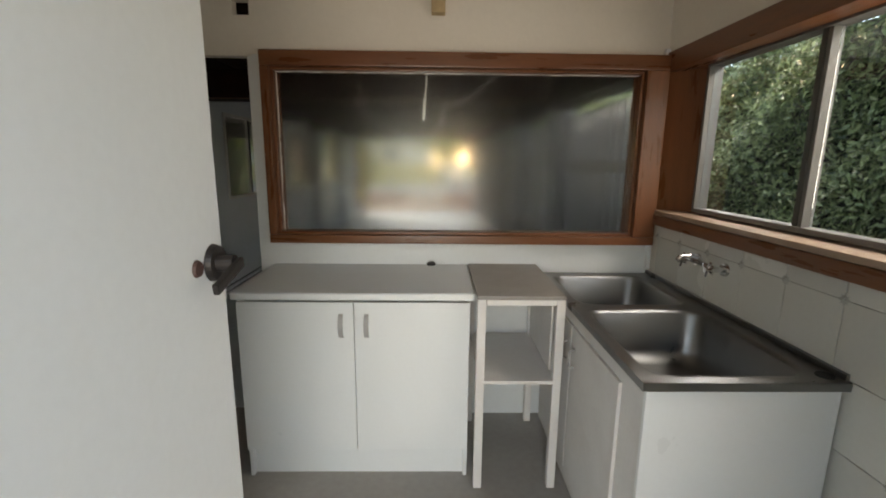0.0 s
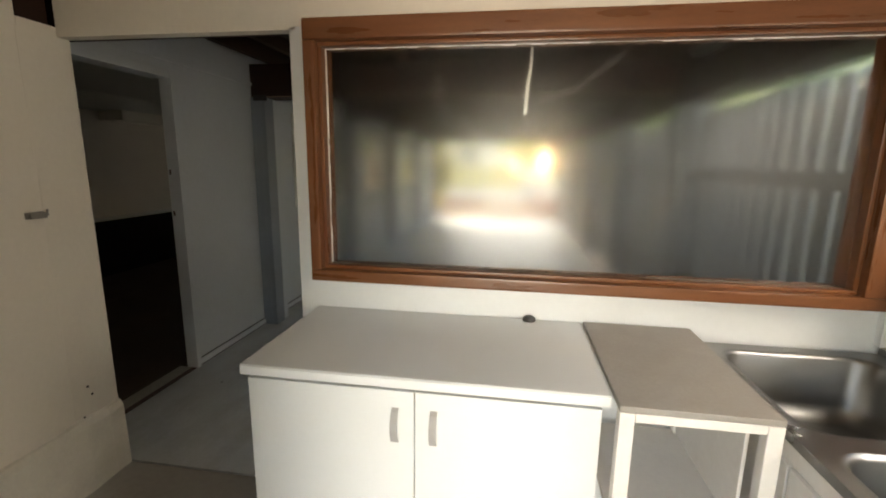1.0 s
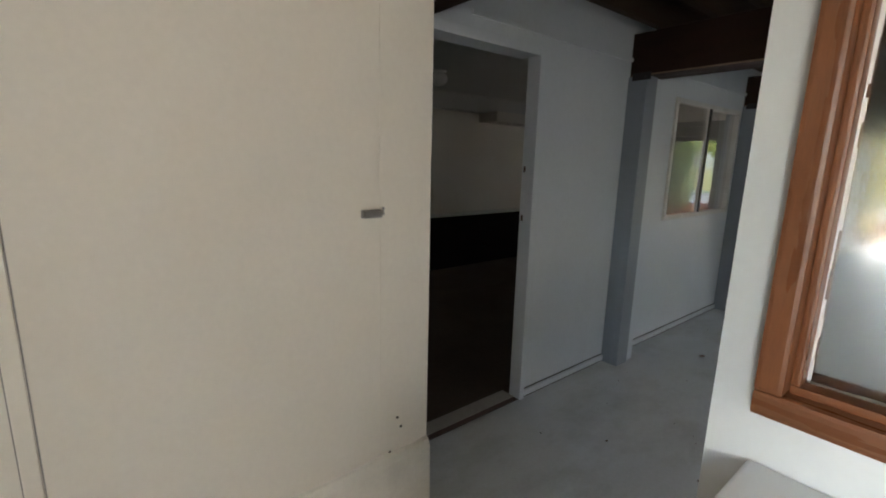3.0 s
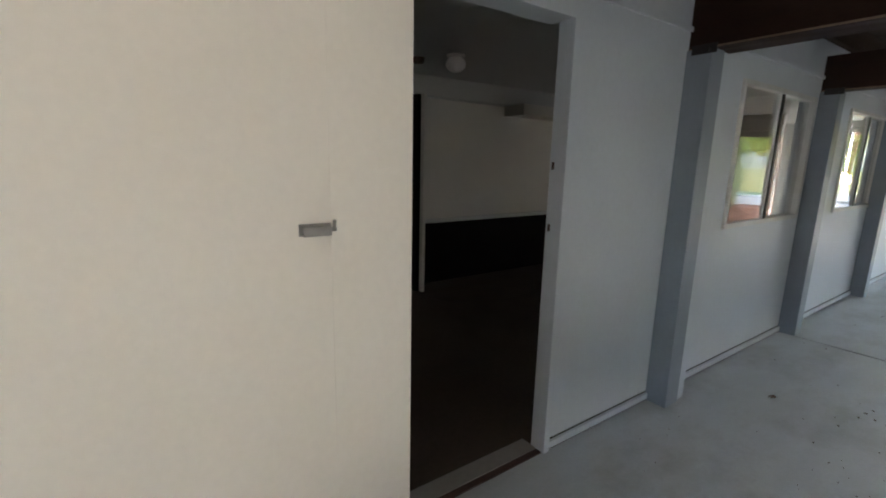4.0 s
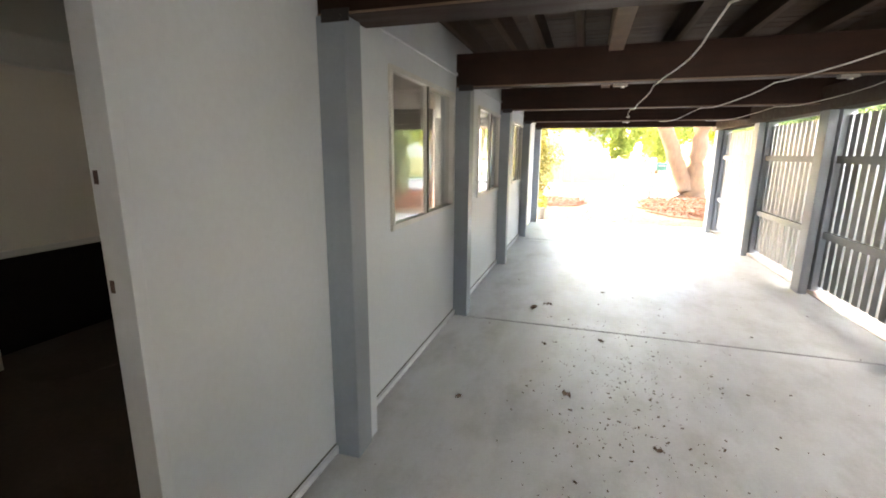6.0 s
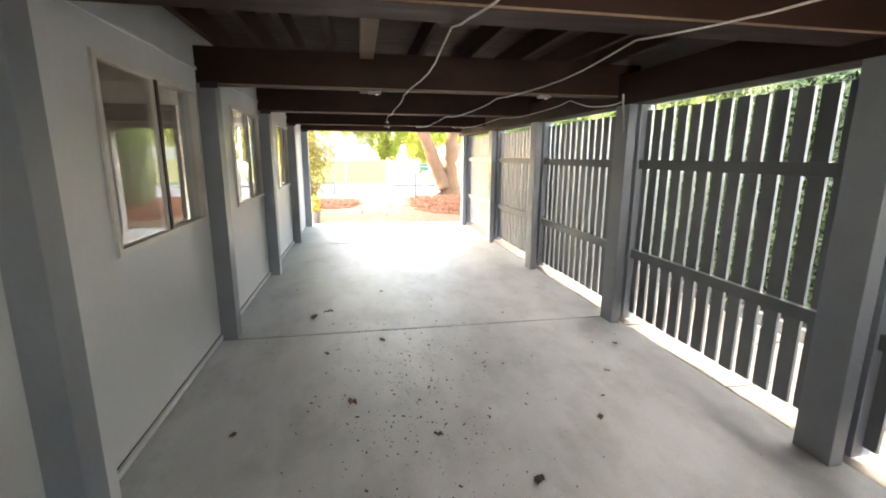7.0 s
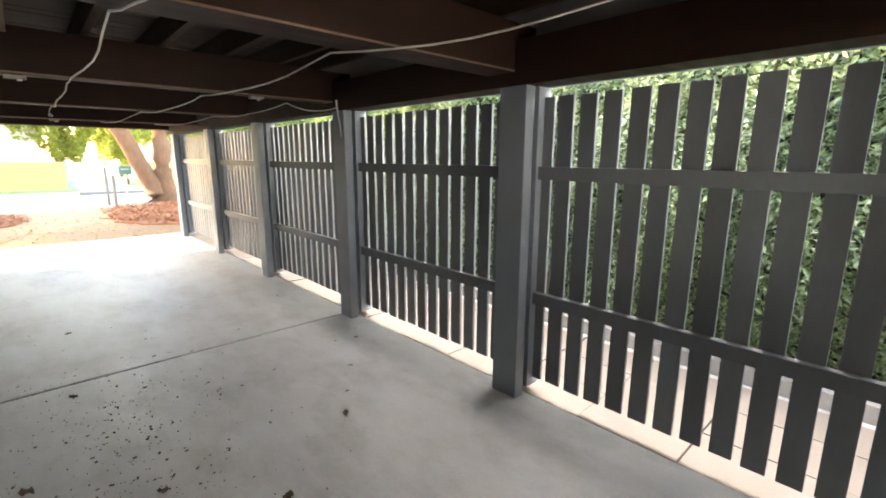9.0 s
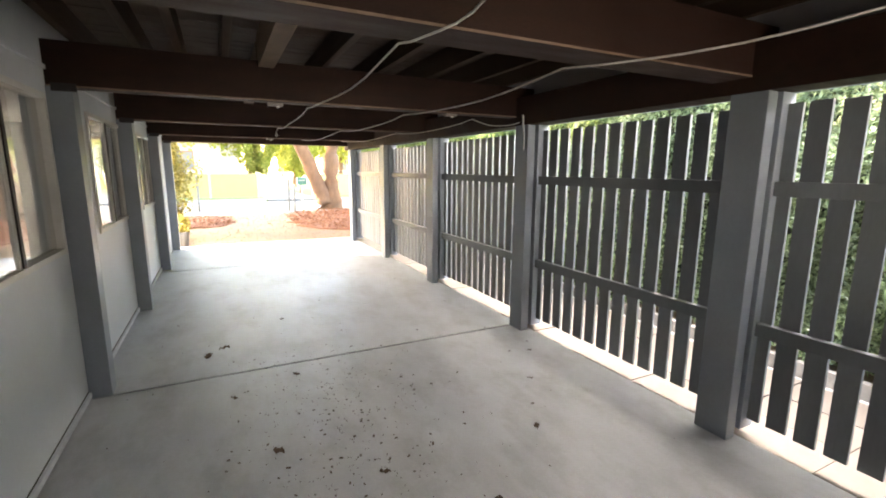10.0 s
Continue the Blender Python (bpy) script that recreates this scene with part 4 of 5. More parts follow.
def laundry_sink():
    X0, X1, Y0, Y1, Z = 0.68, 1.298, 1.10, 2.405, 0.905
    ob = thing("sink_cabinet", (0.99, 1.75, 0.0), "white cabinet under the stainless laundry sink", "cabinet")
    o = Vector((0.99, 1.75, 0))
    sh = lambda *p: tuple(Vector(p) - o)
    boxes("end_panel", "laminate", ob, (sh(0.70, 1.115, 0.0), sh(1.285, 1.131, 0.875)), bevel=0.002)
    boxes("end_panel", "laminate", ob, (sh(0.712, 2.386, 0.0), sh(1.285, 2.40, 0.875)), bevel=0.002)
    boxes("back_panel", "laminate", ob, (sh(1.27, 1.132, 0.0), sh(1.285, 2.385, 0.875)), bevel=0.002)
    boxes("side_panel", "shelf_paint", ob, (sh(0.712, 1.131, 0.0), sh(0.724, 2.385, 0.875)), bevel=0.002, label="off-white front panel")
    for a, b in ((1.30, 1.82), (1.83, 2.34)):
        d = boxes("cabinet_door", "shelf_paint", ob, (sh(0.698, a, 0.08), sh(0.711, b, 0.80)), bevel=0.002)
        bm = bmesh.new()
        yk = (b - 0.05) if a < 1.5 else (a + 0.05)
        tube(bm, [sh(0.70, yk, 0.62), sh(0.675, yk, 0.63), sh(0.675, yk, 0.70), sh(0.70, yk, 0.71)], 0.006, 8)
        part("door_handle", bm, "handle", d)
    # pressed steel top
    top = thing("laundry_sink", (0.99, 1.75, 0.0), "stainless steel double-bowl laundry sink, worn and dull", "sink")
    bm = bmesh.new()
    ra = sink_bowl(bm, 0.722, 1.14, 1.22, 1.745, Z, 0.22)
    rb = sink_bowl(bm, 0.722, 1.815, 1.22, 2.345, Z, 0.22)
    xs, ys = (X0, X1), (Y0, 1.78, Y1)
    for ring, (ya, yb) in ((ra, (Y0, 1.78)), (rb, (1.78, Y1))):
        q = len(ring) // 4
        corners = [bm.verts.new(c) for c in ((X1, yb, Z), (X0, yb, Z), (X0, ya, Z), (X1, ya, Z))]
        for k in range(4):
            arc = ring[k * q:(k + 1) * q]
            for i in range(q - 1):
                bm.faces.new((corners[k], arc[i + 1], arc[i]))
            nxt = ring[((k + 1) % 4) * q]
            bm.faces.new((corners[k], corners[(k + 1) % 4], nxt, arc[-1]))
    bmesh.ops.remove_doubles(bm, verts=bm.verts, dist=0.0005)
    bmesh.ops.translate(bm, verts=bm.verts, vec=-o)
    part("sink_top", bm, "steel", top)
    boxes("sink_rim", "steel", top, (sh(X0, Y0, 0.876), sh(X1, Y0 + 0.012, 0.9035)), (sh(X0, Y0 + 0.012, 0.876), sh(X0 + 0.012, Y1, 0.9035)), (sh(X1 - 0.012, Y0 + 0.012, 0.876), sh(X1, Y1, 0.925)), bevel=0.003)
    for y in (1.45, 2.08):
        bm = bmesh.new()
        rod(bm, sh(0.985, y, 0.685), sh(0.985, y, 0.689), 0.042, 0.042, 24)
        rod(bm, sh(0.985, y, 0.689), sh(0.985, y, 0.692), 0.028, 0.02, 20)
        part("drain", bm, "chrome", top)
    bm = bmesh.new()
    rod(bm, sh(1.252, 1.145, 0.9055), sh(1.252, 1.145, 0.910), 0.026, 0.024, 22)
    part("overflow_cap", bm, "rubber", top, "dark round bypass cap")


laundry_sink()


def wall_taps():
    ob = thing("wall_taps", (1.30, 1.83, 1.09), "chrome wall-mounted laundry taps with cross handles", "tap")
    bm = bmesh.new()
    for y in (-0.10, 0.10):
        rod(bm, (0.0, y, 0), (-0.012, y, 0), 0.03, 0.026, 22)
        rod(bm, (-0.012, y, 0), (-0.07, y, 0), 0.013, 0.012, 14)
    rod(bm, (-0.035, -0.10, 0), (-0.035, 0.10, 0), 0.011, 0.011, 14)
    part("body", bm, "chrome", ob)
    for y in (-0.10, 0.10):
        bm = bmesh.new()
        for a in (20, 110):
            d = Vector((0, math.cos(radians(a)), math.sin(radians(a)))) * 0.034
            rod(bm, Vector((-0.075, y, 0)) - d, Vector((-0.075, y, 0)) + d, 0.0065, 0.0065, 10)
        rod(bm, (-0.065, y, 0), (-0.09, y, 0), 0.013, 0.010, 14)
        part("cross_handle", bm, "chrome", ob)
    bm = bmesh.new()
    tube(bm, [(-0.035, 0.0, 0.0), (-0.06, 0.0, 0.028), (-0.10, 0.0, 0.038), (-0.14, 0.0, 0.034), (-0.155, 0.0, 0.018)], [0.012, 0.012, 0.011, 0.010, 0.011], 12)
    part("spout", bm, "chrome", ob)


wall_taps()
bm = bmesh.new()
rod(bm, (0, 0, 0), (0, 0, 0.012), 0.026, 0.024, 24)
rod(bm, (0, 0, 0.012), (0, 0, 0.018), 0.02, 0.016, 20)
plug = part("sink_plug", bm, "rubber")
plug.location = (0.05, 2.405, 0.9447)
tagged(plug, "small black round plug lying on the worktop", "plug")


def barrel_bolt():
    ob = thing("barrel_bolt", (WL + 0.004, 2.222, 1.323), "grey metal barrel bolt keeper on cream wall", "bolt")
    boxes("plate", "bolt_metal", ob, ((0, -0.038, -0.014), (0.003, 0.038, 0.014)), bevel=0.001)
    boxes("keeper", "bolt_metal", ob, ((0.003, -0.034, -0.012), (0.028, 0.03, -0.009)), ((0.003, -0.034, 0.009), (0.028, 0.03, 0.012)), ((0.025, -0.034, -0.009), (0.028, 0.03, 0.009)), bevel=0.001)
    bm = bmesh.new()
    rod(bm, (0.014, -0.03, 0.0), (0.014, 0.045, 0.0), 0.005)
    rod(bm, (0.014, 0.04, 0.0), (0.016, 0.042, 0.022), 0.004)
    part("bolt_rod", bm, "bolt_metal", ob)


barrel_bolt()
bm = bmesh.new()
block(bm, (-0.036, -0.06, 0), (0.036, 0.0, 0.09), 0.004)
b = part("timber_block", bm, "timber_block")
b.location = (0.08, 2.43, 2.27)
tagged(b, "small unpainted pine block fixed high on the wall", "block")
for y, z in ((2.335, 0.50), (2.352, 0.455), (2.30, 0.36)):
    bm = bmesh.new()
    rod(bm, (0, 0, 0), (0.0035, 0, 0), 0.006, 0.005, 10)
    s = part("screw_hole", bm, "joint")
    s.location = (WL + 0.0035, y, z)
    tagged(s, "dark old screw hole in cream wall", "hole", "wall holes")

# hanging wire outside the frosted window
bm = bmesh.new()
tube(bm, [(0.02, 2.60, 2.16), (0.015, 2.60, 1.95), (0.005, 2.61, 1.86), (0.0, 2.61, 1.76)], [0.004, 0.0045, 0.006, 0.007], 8)
tagged(part("hanging_wire", bm, "wire"), "loose white wire end hanging by the frosted window", "wire")


# ---- carport things ----
def wall_post(y, last=False):
    ob = thing("wall_post", (XB, y, 0.0), "blue-grey painted timber post against carport wall", "post", "wall posts")
    boxes("post_timber", "post", ob, ((0.0, 0.0, 0.0), (0.135, 0.145, SOFFIT)), bevel=0.006)
    boxes("cover_board", "blue", ob, ((0.02, 0.1455, 0.0), (0.12, 0.245, SOFFIT)) if y < 5 else ((0.02, 0.1455, 0.0), (0.10, 0.175, SOFFIT)), bevel=0.005)
    bm = bmesh.new()
    block(bm, (0.03, -0.006, SOFFIT - 0.03), (0.16, 0.0, SOFFIT + 0.02), 0.001)
    rod(bm, (0.12, -0.012, SOFFIT - 0.012), (0.12, 0.0, SOFFIT - 0.012), 0.009)
    part("bracket", bm, "bronze", ob)


for yy in POST_L:
    wall_post(yy)


def fence_post(y):
    ob = thing("fence_post", (1.182, y, 0.0), "blue-grey painted timber post carrying the edge beam", "post", "fence posts")
    boxes("post_timber", "post", ob, ((0.0, 0.0, 0.0), (0.085, 0.20, 2.018)), bevel=0.006)
    # Charcoal strip added between post and stud to darken the shaded groove.
    boxes("recess_strip", "slat", ob, ((0.0855, 0.06, 0.06), (0.112, 0.18, 2.018)), bevel=0.002, label="dark strip standing for the shaded groove")
    boxes("fence_stud", "stud", ob, ((0.1125, -0.012, 0.05), (0.235, 0.205, 2.018)), bevel=0.004, label="fence stud in blue-grey lightened as if sky-lit")
    return ob


for yy in POST_R:
    fence_post(yy)

SLAT = {}
bm = bmesh.new()
block(bm, (0, -0.051, 0), (0.02, 0.051, 1.85), 0.002)
SLAT["full"] = mesh_of("slat", bm, "slat")


def fence_panel(y0, y1, pitch=0.1427):
    ob = thing("slat_fence", (1.355, y0, 0.0), "charcoal painted vertical slat fence panel with two rails", "fence", "fence panels")
    n = int((y1 - y0 + 0.03) / pitch)
    rng = random.Random(int(y0 * 100))
    for k in range(n):
        s = new("slat", SLAT["full"])
        s.parent = ob
        s.location = (0.0, y1 - y0 - 0.011 - pitch * k, 0.11 + rng.uniform(-0.006, 0.006))
        s.rotation_euler = (rng.uniform(-0.004, 0.004), 0, 0)
    for z in (0.648, 1.462):
        boxes("rail", "slat", ob, ((-0.045, 0.002, z), (-0.001, y1 - y0 - 0.002, z + 0.08)), bevel=0.004)


edges = [2.30] + list(POST_R)
for a, b in zip(edges, edges[1:]):
    fence_panel(a + 0.207, b - 0.014)

# pavers along the fence
PAVE = {}
bm = bmesh.new()
block(bm, (0.002, 0.004, -0.05), (0.40, 0.596, 0.0), 0.005)
PAVE["a"] = mesh_of("paver", bm, "paver")
path = thing("paved_path", (1.308, -2.0, 0.0), "sand-coloured paved path between fence and hedge", "path", kind="structure")
for i in range(26):
    for j in range(3):
        s = new("paver", PAVE["a"])
        s.parent = path
        s.location = (0.402 * j, 0.6 * i, -0.004 + 0.004 * math.sin(i * 2.3 + j))
setting("path_bed", "kerb", "mortar bed under the pavers", ((1.308, -2.0, -0.2), (2.62, 13.6, -0.03)), category="path")
setting("garden_edge", "laundry_floor", "grey concrete garden edging under hedge", ((2.63, -4.0, -0.1), (2.70, 13.6, 0.09)), bevel=0.008, category="edging")


def cable(name, pts, sag, label, r=0.0045):
    """A cable slung from clip to clip."""
    bm = bmesh.new()
    line = []
    for a, b in zip(pts, pts[1:]):
        a, b = Vector(a), Vector(b)
        for k in range(8):
            t = k / 8
            line.append(a.lerp(b, t) - Vector((0, 0, sag * 4 * t * (1 - t))) + Vector((0.015 * math.sin(9 * t + a.y), 0, 0)))
    line.append(Vector(pts[-1]))
    tube(bm, line, r, 7)
    return tagged(part(name, bm, "wire"), label, "cable", "slung cables")


cable("slung_cable", [(-0.60, 4.1, 2.2), (-0.735, 4.74, 2.094), (-0.745, 6.90, 2.094), (-0.745, 8.95, 2.092), (-0.76, 9.0, 2.02)], 0.05, "white electrical cable slung loosely under the beams")
cable("slung_cable", [(0.52, 3.3, 2.14), (0.145, 4.78, 2.094), (0.126, 6.95, 2.094), (0.04, 8.98, 2.094), (-0.1, 11.2, 2.094)], 0.05, "white electrical cable slung loosely under the beams")
cable("slung_cable", [(1.19, 6.6, 2.05), (0.86, 6.95, 2.094), (0.82, 8.98, 2.094), (0.6, 11.2, 2.094)], 0.05, "thin pale cable slung near the edge beam", 0.0035)
for x, y in ((-1.0, 6.75), (-0.62, 11.15), (0.50, 6.70)):
    ob = thing("junction_box", (x, y, 2.10), "small dusty junction box under the beam", "junction box", "junction boxes")
    boxes("box_body", "dusty", ob, ((-0.055, -0.02, -0.022), (0.055, 0.05, -0.001)), bevel=0.006)
    bm = bmesh.new()
    rod(bm, (0.02, 0.015, -0.022), (0.02, 0.015, -0.032), 0.013)
    part("screw_cap", bm, "porcelain", ob)
ob = thing("brace", (1.184, 6.45, 1.9), "bent grey metal strap brace at post head", "bracket")
bm = bmesh.new()
tube(bm, [(0.0, 0.06, -0.12), (-0.03, 0.02, -0.02), (-0.09, -0.04, 0.13), (-0.1, -0.05, 0.19)], 0.008, 8)
part("strap", bm, "zinc", ob)

# unlit room: lamp, door catch, litter
ob = thing("ceiling_lamp", (-4.25, 4.29, 2.36), "white round batten lamp holder on grey ceiling, unlit", "lamp")
bm = bmesh.new()
rod(bm, (0, 0, -0.02), (0, 0, 0.0), 0.075, 0.08, 28)
part("base", bm, "porcelain", ob)
bm = bmesh.new()
bmesh.ops.create_uvsphere(bm, u_segments=24, v_segments=14, radius=0.085, matrix=Matrix.Translation((0, 0, -0.075)) @ Matrix.Diagonal((1, 1, 0.8, 1)))
part("shade", bm, "porcelain", ob, smooth=True)
ob = thing("smoke_alarm", (-4.55, 4.1, 2.36), "small brown round fitting on grey ceiling", "alarm")
bm = bmesh.new()
rod(bm, (0, 0, -0.045), (0, 0, 0), 0.045, 0.055, 24)
part("body", bm, "brick", ob)
for z in (1.16, 1.45):
    bm = bmesh.new()
    block(bm, (0, 0, 0), (0.014, 0.003, 0.035), 0.001)
    s = part("strike_plate", bm, "rust")
    s.location = (XB - 0.055, 3.506, z)
    tagged(s, "dark metal strike plate in door jamb", "strike plate", "door plates")
ob = thing("latch_keeper", (XB - 0.09, 2.69, 1.36), "small grey metal latch keeper on the doorway jamb", "latch")
boxes("plate", "alu_mill", ob, ((-0.018, 0.0, -0.05), (0.018, 0.003, 0.04)), bevel=0.001)
boxes("keeper_hood", "alu", ob, ((-0.014, 0.003, -0.028), (0.014, 0.04, -0.022)), ((-0.014, 0.003, 0.022), (0.014, 0.04, 0.028)), ((-0.014, 0.034, -0.022), (0.014, 0.04, 0.022)), bevel=0.002)
bm = bmesh.new()
bmesh.ops.create_circle(bm, cap_ends=True, segments=28, radius=0.55, matrix=Matrix.Translation((0, 0, 0.004)) @ Matrix.Diagonal((0.7, 1.3, 1, 1)))
rug = bmesh.ops.extrude_face_region(bm, geom=bm.faces[:])
bmesh.ops.translate(bm, verts=[v for v in rug["geom"] if isinstance(v, bmesh.types.BMVert)], vec=(0, 0, 0.003))
r = part("floor_mat", bm, "dark_floor")
r.location = (-4.75, 5.2, -0.002)
tagged(r, "faded dark brown mat on dark floor", "mat")

# dry leaves and dirt on the slab
LEAF = []
for k in range(3):
    bm = bmesh.new()
    rng = random.Random(20 + k)
    n = 9
    mid = [bm.verts.new((0.05 * (t / n - 0.5), 0.004 * math.sin(t), 0.004 + 0.012 * math.sin(t * 0.7 + k) ** 2)) for t in range(n + 1)]
    for sgn in (1, -1):
        side = [bm.verts.new((0.05 * (t / n - 0.5), sgn * 0.016 * math.sin(math.pi * (t + 0.3) / (n + 0.6)), 0.006 + 0.012 * rng.random())) for t in range(n + 1)]
        for t in range(n):
            bm.faces.new((mid[t], mid[t + 1], side[t + 1], side[t]))
    LEAF.append(mesh_of("dry_leaf", bm, "debris"))
spots = [(-1.24, 5.43, 1.6), (-0.94, 7.83, 1.1), (-1.62, 7.05, 2.2), (-1.5, 7.2, 1.8), (-0.33, 4.55, 1.6), (-1.45, 6.2, 1.2), (0.25, 5.0, 1.1), (-0.45, 4.42, 1.3), (0.62, 5.55, 1.0), (-1.0, 6.4, 1.2), (-0.75, 5.0, 1.3), (0.95, 6.0, 0.9), (-1.9, 5.2, 1.0)]
rng = random.Random(3)
for k, (x, y, s) in enumerate(spots):
    ob = new("dry_leaf", LEAF[k % 3])
    ob.matrix_basis = pose(x, y, 0.001, rng.uniform(-8, 8), rng.uniform(-8, 8), rng.uniform(0, 360)) @ Matrix.Scale(s, 4)
    tagged(ob, "curled dark brown dry leaf on grey slab", "leaf", "dry leaves")
rs = np.random.default_rng(5)
bm = bmesh.new()
for k in range(620):
    if k < 540:
        x, y = rs.normal(-0.85, 0.33) + 0.12 * math.sin(5 * k), min(rs.normal(5.4, 0.75), 8.2)
    else:
        x, y = rs.uniform(-2.2, 1.2), rs.uniform(3.0, 9.5)
    if not (-2.2 < x < 1.3):
        continue
    s = 0.002 + 0.009 * rs.random() ** 4
    a = rs.uniform(0, math.pi)
    bmesh.ops.create_cube(bm, size=1.0, matrix=Matrix.Translation((x, y, 0.002)) @ Matrix.Rotation(a, 4, "Z") @ Matrix.Diagonal((s * rs.uniform(1, 2.6), s, 0.004, 1)))
tagged(part("floor_litter", bm, "debris"), "dark bark crumbs and dirt scattered on the slab", "litter", kind="stuff")

# ---- outside: hedge ----
hedge = thing("hedge", (2.9, 5.0, 0.0), "tall dense green hedge of small glossy leaves", "hedge")
rs = np.random.default_rng(11)


def lumps(y, z):
    return 0.16 * np.sin(1.9 * y + 0.6 * z) + 0.13 * np.sin(2.7 * z - 1.3 * y) + 0.08 * np.sin(6.1 * y + 4.3 * z)


N1 = 215000
yy = rs.uniform(-9.0, 8.5, N1)
yy[150000:] = rs.uniform(-4.0, 14.0, N1 - 150000)
zz = 0.10 + 2.65 * rs.uniform(0.0, 1.0, N1) ** 0.92
deep = rs.exponential(0.10, N1)
xx = -0.12 + lumps(yy, zz) + deep + 0.6 * np.maximum(0, zz - 2.3) - 0.05
cent = np.stack([xx, yy, zz], 1)
norm = np.tile(np.array([[-0.9, 0.0, 0.5]]), (N1, 1))
scatter_leaves("leaves", cent, norm, 0.029, "hedge", hedge, 12)
# Top leaves in the lighter colour stand for the sunlit band.
N2 = 18000
yy = rs.uniform(2.0, 14.0, N2)
zz = 1.95 + rs.exponential(0.3, N2) + 0.12 * np.sin(3.1 * yy) + 0.08 * np.sin(7.7 * yy)
zz = np.minimum(zz, 2.95)
xx = -0.2 + lumps(yy, zz) + rs.exponential(0.16, N2) + 0.6 * np.maximum(0, zz - 2.3)
scatter_leaves("sunlit_top_growth", np.stack([xx, yy, zz], 1), np.tile(np.array([[-0.6, 0.0, 0.8]]), (N2, 1)), 0.036, "young", hedge, 14, "yellow-green top leaves coloured as sunlit")
# Solid backing behind the leaves, with inner shade put into its colour.
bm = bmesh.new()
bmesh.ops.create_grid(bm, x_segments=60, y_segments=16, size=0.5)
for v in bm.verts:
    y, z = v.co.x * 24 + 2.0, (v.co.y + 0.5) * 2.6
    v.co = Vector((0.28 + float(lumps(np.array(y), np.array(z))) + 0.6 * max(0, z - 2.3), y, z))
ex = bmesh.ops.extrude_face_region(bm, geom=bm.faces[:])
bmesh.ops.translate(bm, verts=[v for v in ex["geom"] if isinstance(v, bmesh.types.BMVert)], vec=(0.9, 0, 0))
part("inner_mass", bm, "core", hedge, "dark mass coloured as the hedge's shaded inside")
rng = random.Random(6)
for k in range(46):
    y = -8.5 + k * 0.49 + rng.uniform(-0.15, 0.15)
    bm = bmesh.new()
    x = rng.uniform(-0.05, 0.2)
    tube(bm, [(x, y, -0.05), (x + rng.uniform(-0.08, 0.08), y + rng.uniform(-0.1, 0.1), 0.35), (x + rng.uniform(-0.15, 0.1), y + rng.uniform(-0.25, 0.25), 0.95)], [0.018, 0.014, 0.007], 6)
    part("stem", bm, "stem", hedge)


# ---- outside: trees, fence, house ----
def blob_leaves(centres, radii, count, seed):
    rs = np.random.default_rng(seed)
    c = np.array(centres)
    k = rs.integers(0, len(c), count)
    d = rs.normal(0, 1, (count, 3))
    d /= np.linalg.norm(d, axis=1)[:, None]
    r = np.array(radii)[k][:, None] * (0.45 + 0.55 * rs.random((count, 1)) ** 0.6) * (1 + 0.25 * np.sin(5 * d[:, :1] + k[:, None]))
    return c[k] + d * r, d


def gnarl(pts, rads, seed):
    """More rings along a trunk, with burls and a slight wander."""
    rng = random.Random(seed)
    out, rr = [], []
    for i in range(len(pts) - 1):
        a, b = Vector(pts[i]), Vector(pts[i + 1])
        steps = max(1, round((b - a).length / 0.35))
        for k in range(steps):
            t = k / steps
            r = rads[i] * (1 - t) + rads[i + 1] * t
            out.append(a.lerp(b, t) + Vector((0.06 * r * math.sin(2.3 * k + i), 0.06 * r * math.sin(1.7 * k + seed), 0)))
            rr.append(r * (1 + 0.05 * math.sin(1.3 * k + 2.1 * i + seed) + rng.uniform(-0.012, 0.012)))
    return out + [Vector(pts[-1])], rr + [rads[-1]]


def tree(name, place, label, stems, centres, radii, count, size, leaf_mat, seed):
    ob = thing(name, place, label, "tree")
    for pts, rads in stems:
        bm = bmesh.new()
        tube(bm, *gnarl(pts, rads, seed), 16)
        part("trunk", bm, "bark", ob, smooth=True)
    c, d = blob_leaves(centres, radii, count, seed)
    scatter_leaves("crown", c, d, size, leaf_mat, ob, seed + 1)


tree("gum_tree", (2.55, 21.8, 0.0), "big twin-stemmed gum tree with red-brown bark in mulch",
     [([(-0.12, 0, -0.1), (-0.13, 0, 0.25), (-0.2, 0, 0.6), (-0.42, 0, 1.1), (-0.96, 0.1, 2.5), (-1.7, 0.2, 4.2), (-2.3, 0.3, 6.5)], [0.48, 0.38, 0.32, 0.28, 0.25, 0.21, 0.13]),
      ([(0.2, 0, -0.1), (0.18, 0, 0.25), (0.16, 0, 0.6), (0.17, 0, 1.1), (0.24, 0, 2.5), (0.3, 0, 4.5), (0.6, 0.1, 7.0)], [0.5, 0.39, 0.34, 0.30, 0.28, 0.25, 0.16])],
     # High unseen crown is widened to shade the driveway and carport mouth.
     [(-1.8, 0.2, 6.2), (-0.4, 0.6, 7.0), (1.2, 0.2, 7.4), (2.4, 0.5, 6.0), (-3.2, 0.3, 5.4), (-4.6, -1.4, 5.6), (-2.6, -2.6, 5.8), (-0.6, -3.2, 6.0), (1.4, -3.0, 5.7), (3.2, -2.2, 6.0), (-4.0, -4.4, 6.2), (-1.8, -5.0, 6.4), (0.4, -5.4, 6.0), (2.6, -4.8, 6.2)], [1.3, 1.4, 1.5, 1.2, 1.1, 1.4, 1.5, 1.5, 1.4, 1.4, 1.4, 1.5, 1.4, 1.3], 17000, 0.13, "crown", 31)
